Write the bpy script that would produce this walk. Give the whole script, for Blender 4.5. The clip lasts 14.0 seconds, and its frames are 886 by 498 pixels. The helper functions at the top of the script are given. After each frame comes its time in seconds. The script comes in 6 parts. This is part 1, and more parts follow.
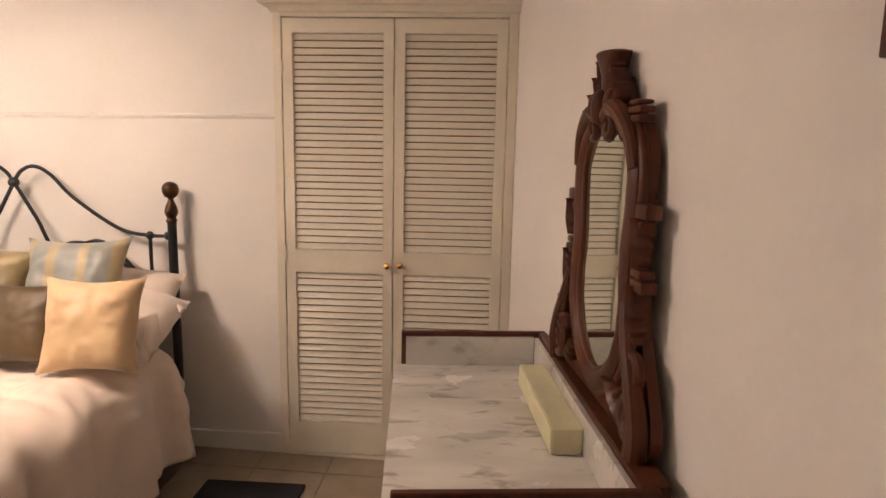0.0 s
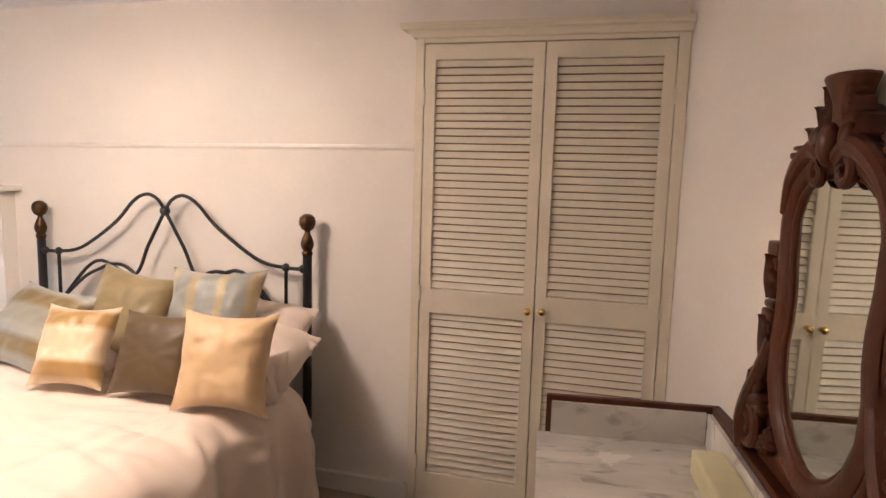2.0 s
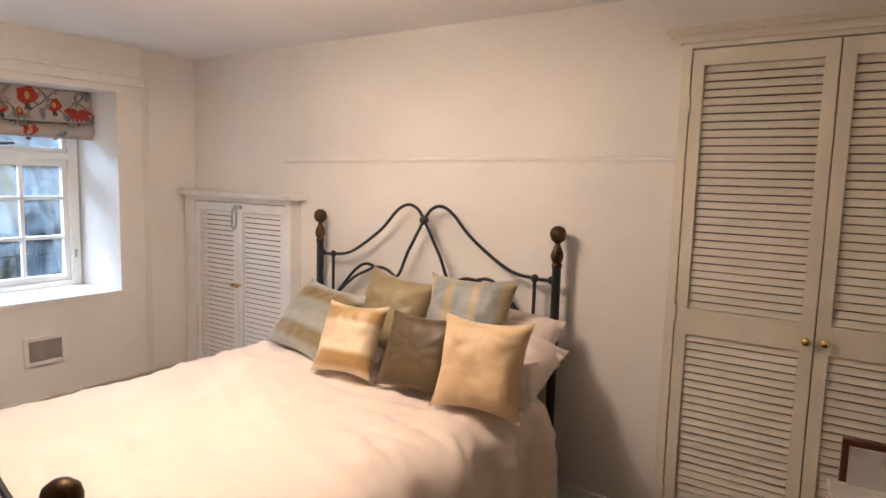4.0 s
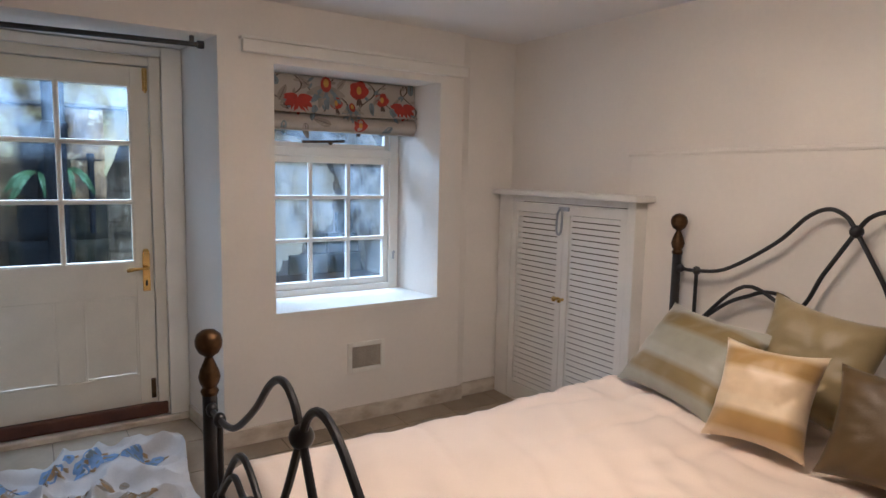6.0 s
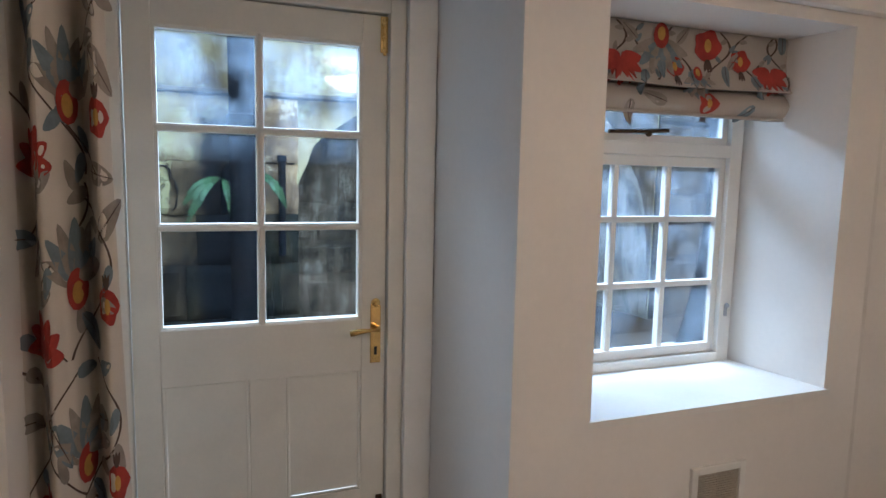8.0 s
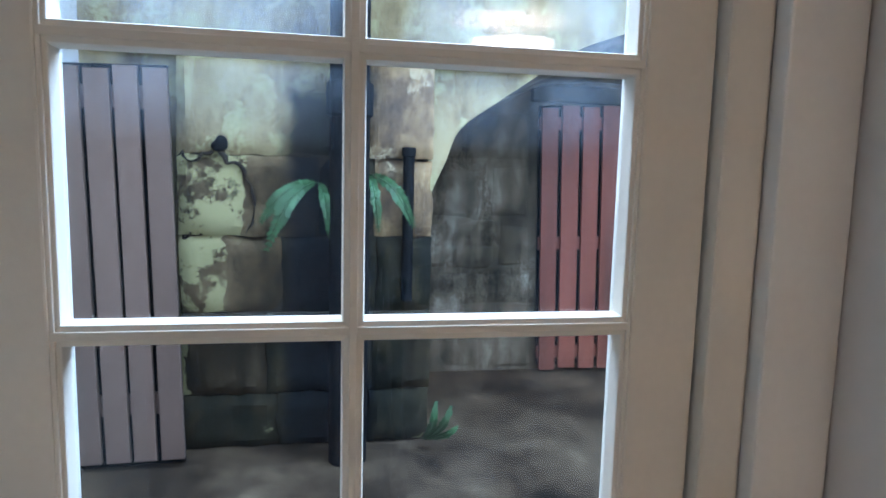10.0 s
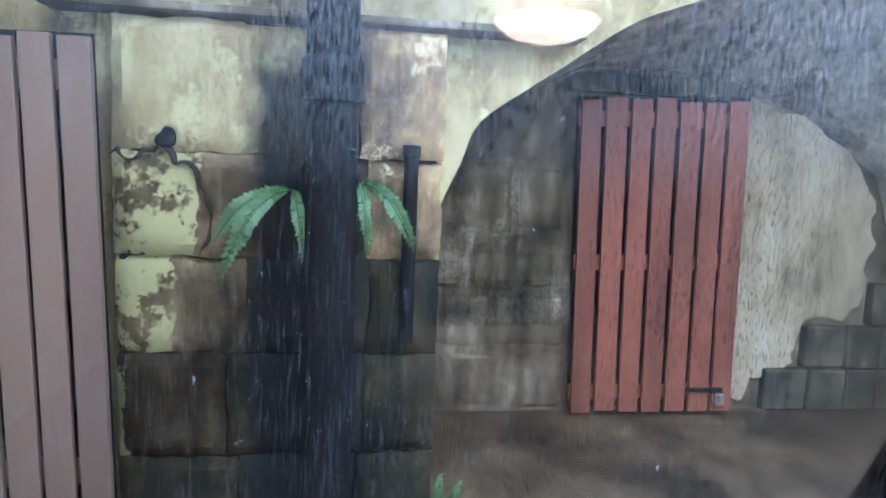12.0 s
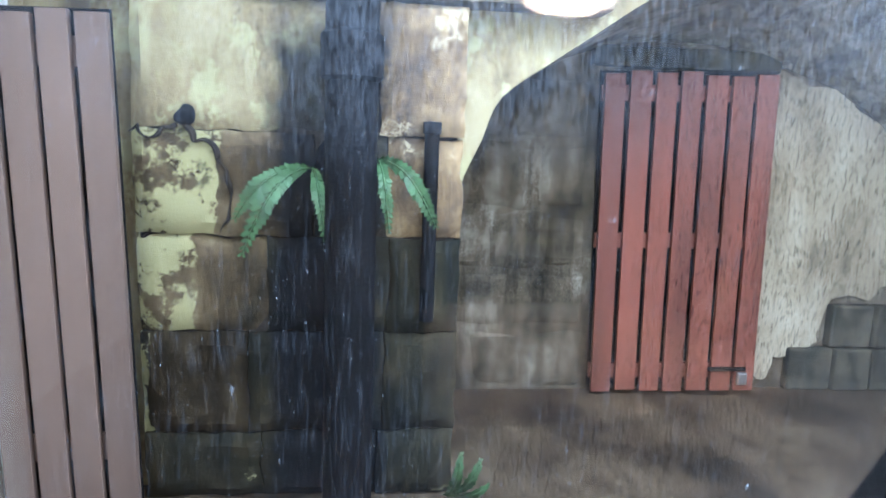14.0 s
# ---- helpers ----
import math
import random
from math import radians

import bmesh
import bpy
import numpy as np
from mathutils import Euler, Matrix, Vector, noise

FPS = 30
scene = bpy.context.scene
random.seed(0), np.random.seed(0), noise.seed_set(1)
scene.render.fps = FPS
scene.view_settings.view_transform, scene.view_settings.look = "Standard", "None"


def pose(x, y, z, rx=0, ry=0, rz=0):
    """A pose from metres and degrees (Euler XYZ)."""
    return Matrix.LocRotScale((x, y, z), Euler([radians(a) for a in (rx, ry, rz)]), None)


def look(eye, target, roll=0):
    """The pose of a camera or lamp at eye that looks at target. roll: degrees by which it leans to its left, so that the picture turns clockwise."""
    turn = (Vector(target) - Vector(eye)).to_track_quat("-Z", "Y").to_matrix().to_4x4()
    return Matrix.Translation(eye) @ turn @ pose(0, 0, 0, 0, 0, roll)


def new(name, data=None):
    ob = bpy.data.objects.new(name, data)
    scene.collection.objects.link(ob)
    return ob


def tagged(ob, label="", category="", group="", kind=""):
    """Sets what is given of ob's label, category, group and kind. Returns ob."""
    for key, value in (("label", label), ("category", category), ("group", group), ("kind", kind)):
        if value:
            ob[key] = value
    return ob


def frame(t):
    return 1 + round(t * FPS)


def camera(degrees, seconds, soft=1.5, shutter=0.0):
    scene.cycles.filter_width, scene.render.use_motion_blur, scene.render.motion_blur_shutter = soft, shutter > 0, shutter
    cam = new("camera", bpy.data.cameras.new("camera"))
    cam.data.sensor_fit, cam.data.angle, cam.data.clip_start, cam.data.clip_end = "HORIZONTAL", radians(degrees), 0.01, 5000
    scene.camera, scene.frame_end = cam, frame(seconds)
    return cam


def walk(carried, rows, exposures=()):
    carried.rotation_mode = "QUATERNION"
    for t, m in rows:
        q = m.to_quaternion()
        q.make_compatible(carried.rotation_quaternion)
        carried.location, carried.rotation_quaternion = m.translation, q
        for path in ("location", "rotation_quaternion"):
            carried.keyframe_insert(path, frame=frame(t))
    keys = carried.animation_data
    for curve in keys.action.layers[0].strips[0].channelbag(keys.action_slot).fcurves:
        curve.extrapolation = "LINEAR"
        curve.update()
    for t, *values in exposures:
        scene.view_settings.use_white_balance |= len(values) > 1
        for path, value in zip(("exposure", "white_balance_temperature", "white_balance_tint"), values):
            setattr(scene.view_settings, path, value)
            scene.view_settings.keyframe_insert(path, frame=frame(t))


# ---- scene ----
cam = camera(70.0, 14.0)
PATH = [
    (0, (0.494, 0.004, 1.565), (0.373, 1.975, 1.252), 1.1),
    (0.5, (0.508, 0.216, 1.598), (0.341, 2.185, 1.294), 1.3),
    (1, (0.463, 0.263, 1.602), (0.203, 2.226, 1.324), 1.4),
    (1.5, (0.415, 0.262, 1.617), (0.036, 2.208, 1.351), 1.5),
    (2, (0.379, 0.259, 1.608), (-0.133, 2.177, 1.358), 1.6),
    (2.5, (0.327, 0.243, 1.61), (-0.324, 2.118, 1.364), 1.6),
    (2.7, (0.31, 0.238, 1.608), (-0.405, 2.09, 1.365), 1.7),
    (4.8, (0.033, 0.184, 1.568), (-1.342, 1.619, 1.341), 1.4),
    (5, (-0.062, 0.204, 1.561), (-1.5, 1.574, 1.33), 1.4),
    (5.5, (-0.339, 0.257, 1.563), (-1.912, 1.469, 1.329), 1.2),
    (6, (-0.63, 0.32, 1.552), (-2.287, 1.415, 1.315), 1.2),
    (6.5, (-0.994, 0.397, 1.556), (-2.712, 1.395, 1.325), 1.1),
    (7, (-1.408, 0.363, 1.54), (-3.176, 1.27, 1.311), 1.1),
    (7.5, (-1.843, 0.277, 1.529), (-3.642, 1.121, 1.302), 1.2),
    (8, (-2.254, 0.282, 1.544), (-4.107, 0.997, 1.315), 1.2),
    (8.2, (-2.397, 0.301, 1.558), (-4.275, 0.945, 1.318), 1.2),
    (10.3, (-3.933, 0.491, 1.543), (-5.893, 0.82, 1.318), 1.7),
    (10.4, (-4.004, 0.504, 1.548), (-5.965, 0.826, 1.324), 1.8),
    (10.5, (-4.038, 0.5, 1.556), (-5.999, 0.823, 1.329), 1.9),
    (11, (-4.200, 0.542, 1.582), (-6.162, 0.848, 1.348), 1.9),
    (11.5, (-4.254, 0.567, 1.574), (-6.202, 0.863, 1.344), 1.9),
    (12, (-4.256, 0.59, 1.577), (-6.208, 0.859, 1.331), 2.3),
    (12.5, (-4.262, 0.595, 1.563), (-6.226, 0.841, 1.31), 2.0),
    (13, (-4.274, 0.588, 1.576), (-6.239, 0.821, 1.287), 2.1),
    (13.5, (-4.278, 0.582, 1.568), (-6.243, 0.807, 1.267), 2.0),
    (14, (-4.28, 0.58, 1.578), (-6.241, 0.8, 1.256), 2.1),
]
walk(cam, [(t, look(eye, target, roll)) for t, eye, target, roll in PATH],
     [(0, 2.2, 5600, 15), (2.7, 2.1, 5400, 15), (4.8, 1.45, 5450, 11), (5.5, 1.1, 5200, 11), (6.5, 1.2, 5150, 10), (7.5, 1.22, 5150, 10), (8.2, 1.08, 5150, 9), (10.3, 0.95, 5200, 11), (11.0, 0.68, 5450, 15), (12.5, 1.54, 5780, 16), (14, 1.6, 5800, 16)])

# ---------- world and large lights ----------
world = bpy.data.worlds.new("overcast_sky")
scene.world = world
world.use_nodes = True
wn = world.node_tree
sky = wn.nodes.new("ShaderNodeTexSky")
sky.sky_type = "NISHITA"
sky.sun_disc = False
sky.sun_elevation, sky.sun_rotation = radians(52), radians(240)
wn.links.new(sky.outputs[0], wn.nodes["Background"].inputs[0])
wn.nodes["Background"].inputs[1].default_value = 0.15
sun = new("sun", bpy.data.lights.new("sun", "SUN"))
sun.data.energy, sun.data.angle, sun.data.color = 1.5, radians(40), (1.0, 0.97, 0.93)
sun.matrix_world = look((-6, -3.5, 9), (0, 0, 0))
LAMP_POWER = 15.5


def skylight(name, at, aim, wide, deep, watts):
    """Stands in the open well outside an opening, high up, for the sky's light."""
    ob = new(name, bpy.data.lights.new(name, type="AREA"))
    ob.data.shape, ob.data.size, ob.data.size_y, ob.data.energy, ob.data.color = "RECTANGLE", wide, deep, watts, (0.68, 0.84, 1.0)
    ob.matrix_world = look(at, aim)
    return ob


skylight("window_skylight", (-5.25, 1.80, 2.85), (-4.0, 1.9, 0.9), 2.0, 1.3, 85)
skylight("door_skylight", (-5.15, 0.35, 2.75), (-4.2, 0.6, 1.0), 1.0, 0.8, 12)


# ---------- small tools ----------
def nodes_of(m):
    m.use_nodes = True
    return m.node_tree, m.node_tree.nodes["Principled BSDF"]


def mat(name, base, rough=0.6, spread=0.15, scale=6.0, metal=0.0, bump=0.1, fine=90.0, tint=None, sheen=0.0, stretch=(1, 1, 1), coat=0.0, vary=0.0):
    """A painted or natural surface: two scales of tone, fine relief, uneven gloss."""
    m = bpy.data.materials.new(name)
    nt, p = nodes_of(m)
    L = nt.links.new
    tc = nt.nodes.new("ShaderNodeTexCoord")
    mp = nt.nodes.new("ShaderNodeMapping")
    mp.inputs["Scale"].default_value = stretch
    L(tc.outputs["Object"], mp.inputs[0])
    big = nt.nodes.new("ShaderNodeTexNoise")
    big.inputs["Scale"].default_value, big.inputs["Detail"].default_value = scale, 5
    small = nt.nodes.new("ShaderNodeTexNoise")
    small.inputs["Scale"].default_value, small.inputs["Detail"].default_value = fine, 3
    L(mp.outputs[0], big.inputs["Vector"])
    L(mp.outputs[0], small.inputs["Vector"])
    mix = nt.nodes.new("ShaderNodeMix")
    mix.data_type = "RGBA"
    dark = tint or tuple(c * (1 - 2 * spread) for c in base)
    mix.inputs["A"].default_value = (*dark, 1)
    mix.inputs["B"].default_value = (*base, 1)
    ramp = nt.nodes.new("ShaderNodeMapRange")
    ramp.inputs[1].default_value, ramp.inputs[2].default_value = 0.3, 0.62
    L(big.outputs[0], ramp.inputs[0])
    L(ramp.outputs[0], mix.inputs["Factor"])
    hue = nt.nodes.new("ShaderNodeHueSaturation")
    val = nt.nodes.new("ShaderNodeMapRange")
    val.inputs[3].default_value, val.inputs[4].default_value = 1 - spread, 1 + spread * 0.6
    L(small.outputs[0], val.inputs[0])
    if vary:
        info = nt.nodes.new("ShaderNodeObjectInfo")
        vm = nt.nodes.new("ShaderNodeMapRange")
        vm.inputs[3].default_value, vm.inputs[4].default_value = 1 - vary, 1 + vary
        L(info.outputs["Random"], vm.inputs[0])
        mul = nt.nodes.new("ShaderNodeMath")
        mul.operation = "MULTIPLY"
        L(val.outputs[0], mul.inputs[0])
        L(vm.outputs[0], mul.inputs[1])
        L(mul.outputs[0], hue.inputs["Value"])
    else:
        L(val.outputs[0], hue.inputs["Value"])
    L(mix.outputs["Result"], hue.inputs["Color"])
    L(hue.outputs[0], p.inputs["Base Color"])
    rr = nt.nodes.new("ShaderNodeMapRange")
    rr.inputs[3].default_value, rr.inputs[4].default_value = max(0.05, rough - 0.1), min(1, rough + 0.1)
    L(big.outputs[0], rr.inputs[0])
    L(rr.outputs[0], p.inputs["Roughness"])
    p.inputs["Metallic"].default_value = metal
    p.inputs["Sheen Weight"].default_value = sheen
    p.inputs["Coat Weight"].default_value = coat
    if bump:
        b = nt.nodes.new("ShaderNodeBump")
        b.inputs["Strength"].default_value, b.inputs["Distance"].default_value = bump, 0.004
        add = nt.nodes.new("ShaderNodeMath")
        L(big.outputs[0], add.inputs[0])
        L(small.outputs[0], add.inputs[1])
        L(add.outputs[0], b.inputs["Height"])
        L(b.outputs[0], p.inputs["Normal"])
    return m


def bands(name, colours, period, axis="Y", rough=0.4, sheen=0.4):
    """Woven stripes of several colours across a cushion, along an object axis."""
    m = mat(name, colours[0], rough, 0.1, 5.0, bump=0.15, fine=220, sheen=sheen)
    nt, p = nodes_of(m)
    L = nt.links.new
    tc = nt.nodes.new("ShaderNodeTexCoord")
    sep = nt.nodes.new("ShaderNodeSeparateXYZ")
    L(tc.outputs["Object"], sep.inputs[0])
    mul = nt.nodes.new("ShaderNodeMath")
    mul.operation = "MULTIPLY_ADD"
    mul.inputs[1].default_value, mul.inputs[2].default_value = 1 / period, 10.0
    L(sep.outputs[axis], mul.inputs[0])
    fr = nt.nodes.new("ShaderNodeMath")
    fr.operation = "FRACT"
    L(mul.outputs[0], fr.inputs[0])
    cr = nt.nodes.new("ShaderNodeValToRGB")
    e = cr.color_ramp.elements
    n = len(colours)
    e[0].position, e[0].color = 0.0, (*colours[0], 1)
    e[1].position, e[1].color = 0.94, (*colours[0], 1)
    for i in range(1, n):
        a = e.new(i / n - 0.06)
        a.color = (*colours[i - 1], 1)
        b = e.new(i / n + 0.06)
        b.color = (*colours[i], 1)
    last = e.new(0.86)
    last.color = (*colours[-1], 1)
    L(fr.outputs[0], cr.inputs[0])
    noise_t = nt.nodes.new("ShaderNodeTexNoise")
    noise_t.inputs["Scale"].default_value = 14
    L(tc.outputs["Object"], noise_t.inputs["Vector"])
    hv = nt.nodes.new("ShaderNodeHueSaturation")
    mr = nt.nodes.new("ShaderNodeMapRange")
    mr.inputs[3].default_value, mr.inputs[4].default_value = 0.85, 1.15
    L(noise_t.outputs[0], mr.inputs[0])
    L(mr.outputs[0], hv.inputs["Value"])
    L(cr.outputs[0], hv.inputs["Color"])
    L(hv.outputs[0], p.inputs["Base Color"])
    return m


def link_mesh(name, bm, material):
    me = bpy.data.meshes.new(name)
    bmesh.ops.recalc_face_normals(bm, faces=bm.faces[:])
    bm.to_mesh(me)
    bm.free()
    for one in (material if isinstance(material, (list, tuple)) else [material]):
        me.materials.append(one)
    return new(name, me)


def smooth(ob, angle=35):
    for poly in ob.data.polygons:
        poly.use_smooth = True
    ob.data.set_sharp_from_angle(angle=radians(angle))
    return ob


def part(name, bm, material, parent=None, label="", soft=False):
    ob = link_mesh(name, bm, material)
    if parent:
        ob.parent = parent
    if label:
        ob["label"] = label
    if soft:
        smooth(ob)
    return ob


def thing(name, m, label, category, group="", kind=""):
    ob = new(name)
    ob.empty_display_size = 0.1
    ob.matrix_world = m
    return tagged(ob, label, category, group, kind)


def structure(name, bm, material, label=""):
    return tagged(link_mesh(name, bm, material), label or name.replace("_", " "), kind="structure")


def box(bm, x0, x1, y0, y1, z0, z1, bevel=0.0):
    r = bmesh.ops.create_cube(bm, size=1)
    vs = r["verts"]
    for v in vs:
        v.co = Vector((x0 + (v.co.x + 0.5) * (x1 - x0), y0 + (v.co.y + 0.5) * (y1 - y0), z0 + (v.co.z + 0.5) * (z1 - z0)))
    if bevel:
        es = list({e for v in vs for e in v.link_edges})
        bmesh.ops.bevel(bm, geom=es, offset=bevel, segments=2, affect="EDGES", profile=0.6)
    return bm


def boxes(*specs, bevel=0.0):
    bm = bmesh.new()
    for s in specs:
        box(bm, *s, bevel=bevel)
    return bm


def prism(bm, poly, z0, z1):
    """A plan polygon raised from z0 to z1."""
    lo = [bm.verts.new((x, y, z0)) for x, y in poly]
    hi = [bm.verts.new((x, y, z1)) for x, y in poly]
    n = len(poly)
    bm.faces.new(lo[::-1])
    bm.faces.new(hi)
    for i in range(n):
        bm.faces.new((lo[i], lo[(i + 1) % n], hi[(i + 1) % n], hi[i]))
    return bm


def lathe(bm, profile, segs=24, centre=(0, 0, 0)):
    """Turned shape about z from (radius, z) pairs."""
    rings = []
    for r, z in profile:
        if r < 1e-5:
            rings.append([bm.verts.new((centre[0], centre[1], centre[2] + z))])
        else:
            rings.append([bm.verts.new((centre[0] + r * math.cos(2 * math.pi * k / segs), centre[1] + r * math.sin(2 * math.pi * k / segs), centre[2] + z)) for k in range(segs)])
    for a, b in zip(rings, rings[1:]):
        for k in range(segs):
            k2 = (k + 1) % segs
            q = [a[k % len(a)], a[k2 % len(a)], b[k2 % len(b)], b[k % len(b)]]
            q = list(dict.fromkeys(q))
            if len(q) > 2:
                bm.faces.new(q)
    return bm


def spline(points, n=8):
    """Catmull-Rom samples through points."""
    ps = [Vector(p) for p in points]
    ps = [ps[0] * 2 - ps[1]] + ps + [ps[-1] * 2 - ps[-2]]
    out = []
    for i in range(1, len(ps) - 2):
        a, b, c, d = ps[i - 1:i + 3]
        for k in range(n):
            t = k / n
            out.append(0.5 * ((2 * b) + (c - a) * t + (2 * a - 5 * b + 4 * c - d) * t * t + (3 * b - a - 3 * c + d) * t ** 3))
    out.append(ps[-2])
    return out


def tube(bm, pts, radius, segs=10, taper=None):
    """A round bar along pts."""
    rings, side = [], None
    for i, p in enumerate(pts):
        d = (pts[min(i + 1, len(pts) - 1)] - pts[max(i - 1, 0)]).normalized()
        if side is None:
            side = d.orthogonal().normalized()
        side = (side - d * side.dot(d)).normalized()
        up = d.cross(side)
        r = radius if taper is None else radius * taper(i / (len(pts) - 1))
        rings.append([bm.verts.new(p + (side * math.cos(2 * math.pi * k / segs) + up * math.sin(2 * math.pi * k / segs)) * r) for k in range(segs)])
    for a, b in zip(rings, rings[1:]):
        for k in range(segs):
            bm.faces.new((a[k], a[(k + 1) % segs], b[(k + 1) % segs], b[k]))
    bm.faces.new(rings[0][::-1])
    bm.faces.new(rings[-1])
    return bm


def ball(bm, centre, r, sx=1, sy=1, sz=1, seg=16):
    res = bmesh.ops.create_uvsphere(bm, u_segments=seg, v_segments=seg // 2 + 2, radius=r)
    for v in res["verts"]:
        v.co = Vector((v.co.x * sx, v.co.y * sy, v.co.z * sz)) + Vector(centre)
    return bm


def floor_z(x):
    """The old tiled floor rises gently towards the outer wall."""
    return 0.012 + 0.027 * max(0.0, -x)


# ---------- materials ----------
M_WALL = mat("wall_paint", (0.80, 0.76, 0.70), 0.75, 0.035, 1.6, bump=0.12, fine=45)
M_CEIL = mat("ceiling_paint", (0.82, 0.80, 0.78), 0.85, 0.03, 1.2, bump=0.08, fine=60)
M_GLOSS = mat("white_gloss_paint", (0.80, 0.78, 0.72), 0.38, 0.04, 4, bump=0.05, fine=70)
M_DOORP = mat("cream_door_paint", (0.74, 0.70, 0.60), 0.62, 0.04, 5, bump=0.05, fine=80)
M_CUPB = mat("cream_cupboard_paint", (0.74, 0.68, 0.55), 0.45, 0.04, 5, bump=0.05, fine=80)
M_CUPW = mat("white_cupboard_paint", (0.80, 0.78, 0.73), 0.45, 0.04, 5, bump=0.05, fine=80)
# the shade behind the louvre slats is put into this dark brown
M_INSHADE = mat("cupboard_inside_shade", (0.13, 0.10, 0.07), 0.8, 0.1)
M_TILE = mat("beige_floor_tile", (0.31, 0.25, 0.178), 0.32, 0.12, 7, bump=0.06, fine=40, vary=0.06)
M_GROUT = mat("tile_grout", (0.22, 0.18, 0.14), 0.9, 0.1, 30)
M_IRON = mat("black_iron", (0.018, 0.018, 0.02), 0.38, 0.2, 20, bump=0.08)
M_BRONZE = mat("aged_brass", (0.105, 0.06, 0.028), 0.42, 0.3, 25, metal=0.9, bump=0.05)
M_BRASS = mat("polished_brass", (0.75, 0.52, 0.18), 0.2, 0.08, 20, metal=1.0, bump=0)
M_STEEL = mat("dull_steel", (0.45, 0.46, 0.48), 0.35, 0.1, 20, metal=0.9)
M_MAHOG = mat("carved_mahogany", (0.105, 0.031, 0.012), 0.38, 0.28, 9, bump=0.25, fine=60, stretch=(1, 1, 0.25))
nodes_of(M_MAHOG)[1].inputs["Specular IOR Level"].default_value = 0.3
M_BROWN = mat("brown_weatherbar", (0.10, 0.035, 0.018), 0.5, 0.2, 12)
M_DUVET = mat("pale_duvet_cotton", (0.86, 0.735, 0.62), 0.85, 0.03, 3, bump=0.12, fine=160, sheen=0.25)
M_SHEET = mat("pale_pillow_cotton", (0.84, 0.73, 0.64), 0.85, 0.03, 3, bump=0.12, fine=160, sheen=0.2)
M_GOLD = mat("gold_satin", (0.70, 0.50, 0.27), 0.42, 0.06, 5, bump=0.12, fine=200, sheen=0.3)
M_BROWNSAT = mat("brown_satin", (0.100, 0.062, 0.018), 0.5, 0.08, 5, bump=0.12, fine=200, sheen=0.08)
M_OLIVE = mat("olive_satin", (0.30, 0.235, 0.11), 0.45, 0.08, 5, bump=0.12, fine=200, sheen=0.3)
M_BLUESTR = bands("blue_gold_stripe", [(0.29, 0.30, 0.27), (0.42, 0.34, 0.19), (0.27, 0.29, 0.27)], 0.13, "X")
M_GREENSTR = bands("sage_gold_stripe", [(0.31, 0.31, 0.25), (0.21, 0.155, 0.05), (0.36, 0.36, 0.31)], 0.22, "Y")
M_GOLDSTR = bands("gold_cream_stripe", [(0.72, 0.57, 0.37), (0.40, 0.25, 0.075), (0.76, 0.63, 0.43)], 0.21, "Y")
M_MAT = mat("black_mat", (0.015, 0.015, 0.022), 0.95, 0.3, 30, bump=0.4, fine=300)
M_SOAP = mat("onyx_block", (0.72, 0.68, 0.42), 0.4, 0.08, 8, bump=0.08)
M_CLOTH = mat("printed_cotton", (0.66, 0.60, 0.51), 0.85, 0.05, 6, bump=0.15, fine=250)
# same cotton, darkened in colour for the blind's backlit room side
M_BLIND_BACKLIT = mat("backlit_printed_cotton", (0.44, 0.39, 0.33), 0.85, 0.06, 6, bump=0.15, fine=250)
M_FLOORC = mat("white_printed_sheet", (0.52, 0.51, 0.50), 0.85, 0.08, 8, bump=0.2, fine=120)
M_TAN = mat("print_tan", (0.36, 0.24, 0.12), 0.85, 0.2, 20)
M_RED = mat("print_red", (0.40, 0.045, 0.032), 0.85, 0.15, 20)
M_GREYB = mat("print_grey_blue", (0.20, 0.25, 0.27), 0.85, 0.15, 20)
M_TAUPE = mat("print_taupe", (0.33, 0.29, 0.24), 0.85, 0.15, 20)
M_STEM = mat("print_stem", (0.10, 0.065, 0.05), 0.85, 0.15, 20)
M_OCHRE = mat("print_ochre", (0.58, 0.33, 0.07), 0.85, 0.15, 20)
M_BLUE = mat("print_blue", (0.20, 0.32, 0.55), 0.85, 0.15, 20)
M_RENDER = mat("mossy_render", (0.42, 0.38, 0.24), 0.9, 0.25, 2.6, bump=0.6, fine=28, tint=(0.10, 0.10, 0.075))
M_REDWOOD = mat("red_brown_slat_paint", (0.235, 0.066, 0.040), 0.6, 0.3, 5, bump=0.25, fine=50, stretch=(1, 1, 0.15), vary=0.12)
M_GREYWOOD = mat("weathered_brown_plank", (0.165, 0.105, 0.078), 0.75, 0.12, 5, bump=0.3, fine=50, stretch=(1, 1, 0.15), vary=0.1)
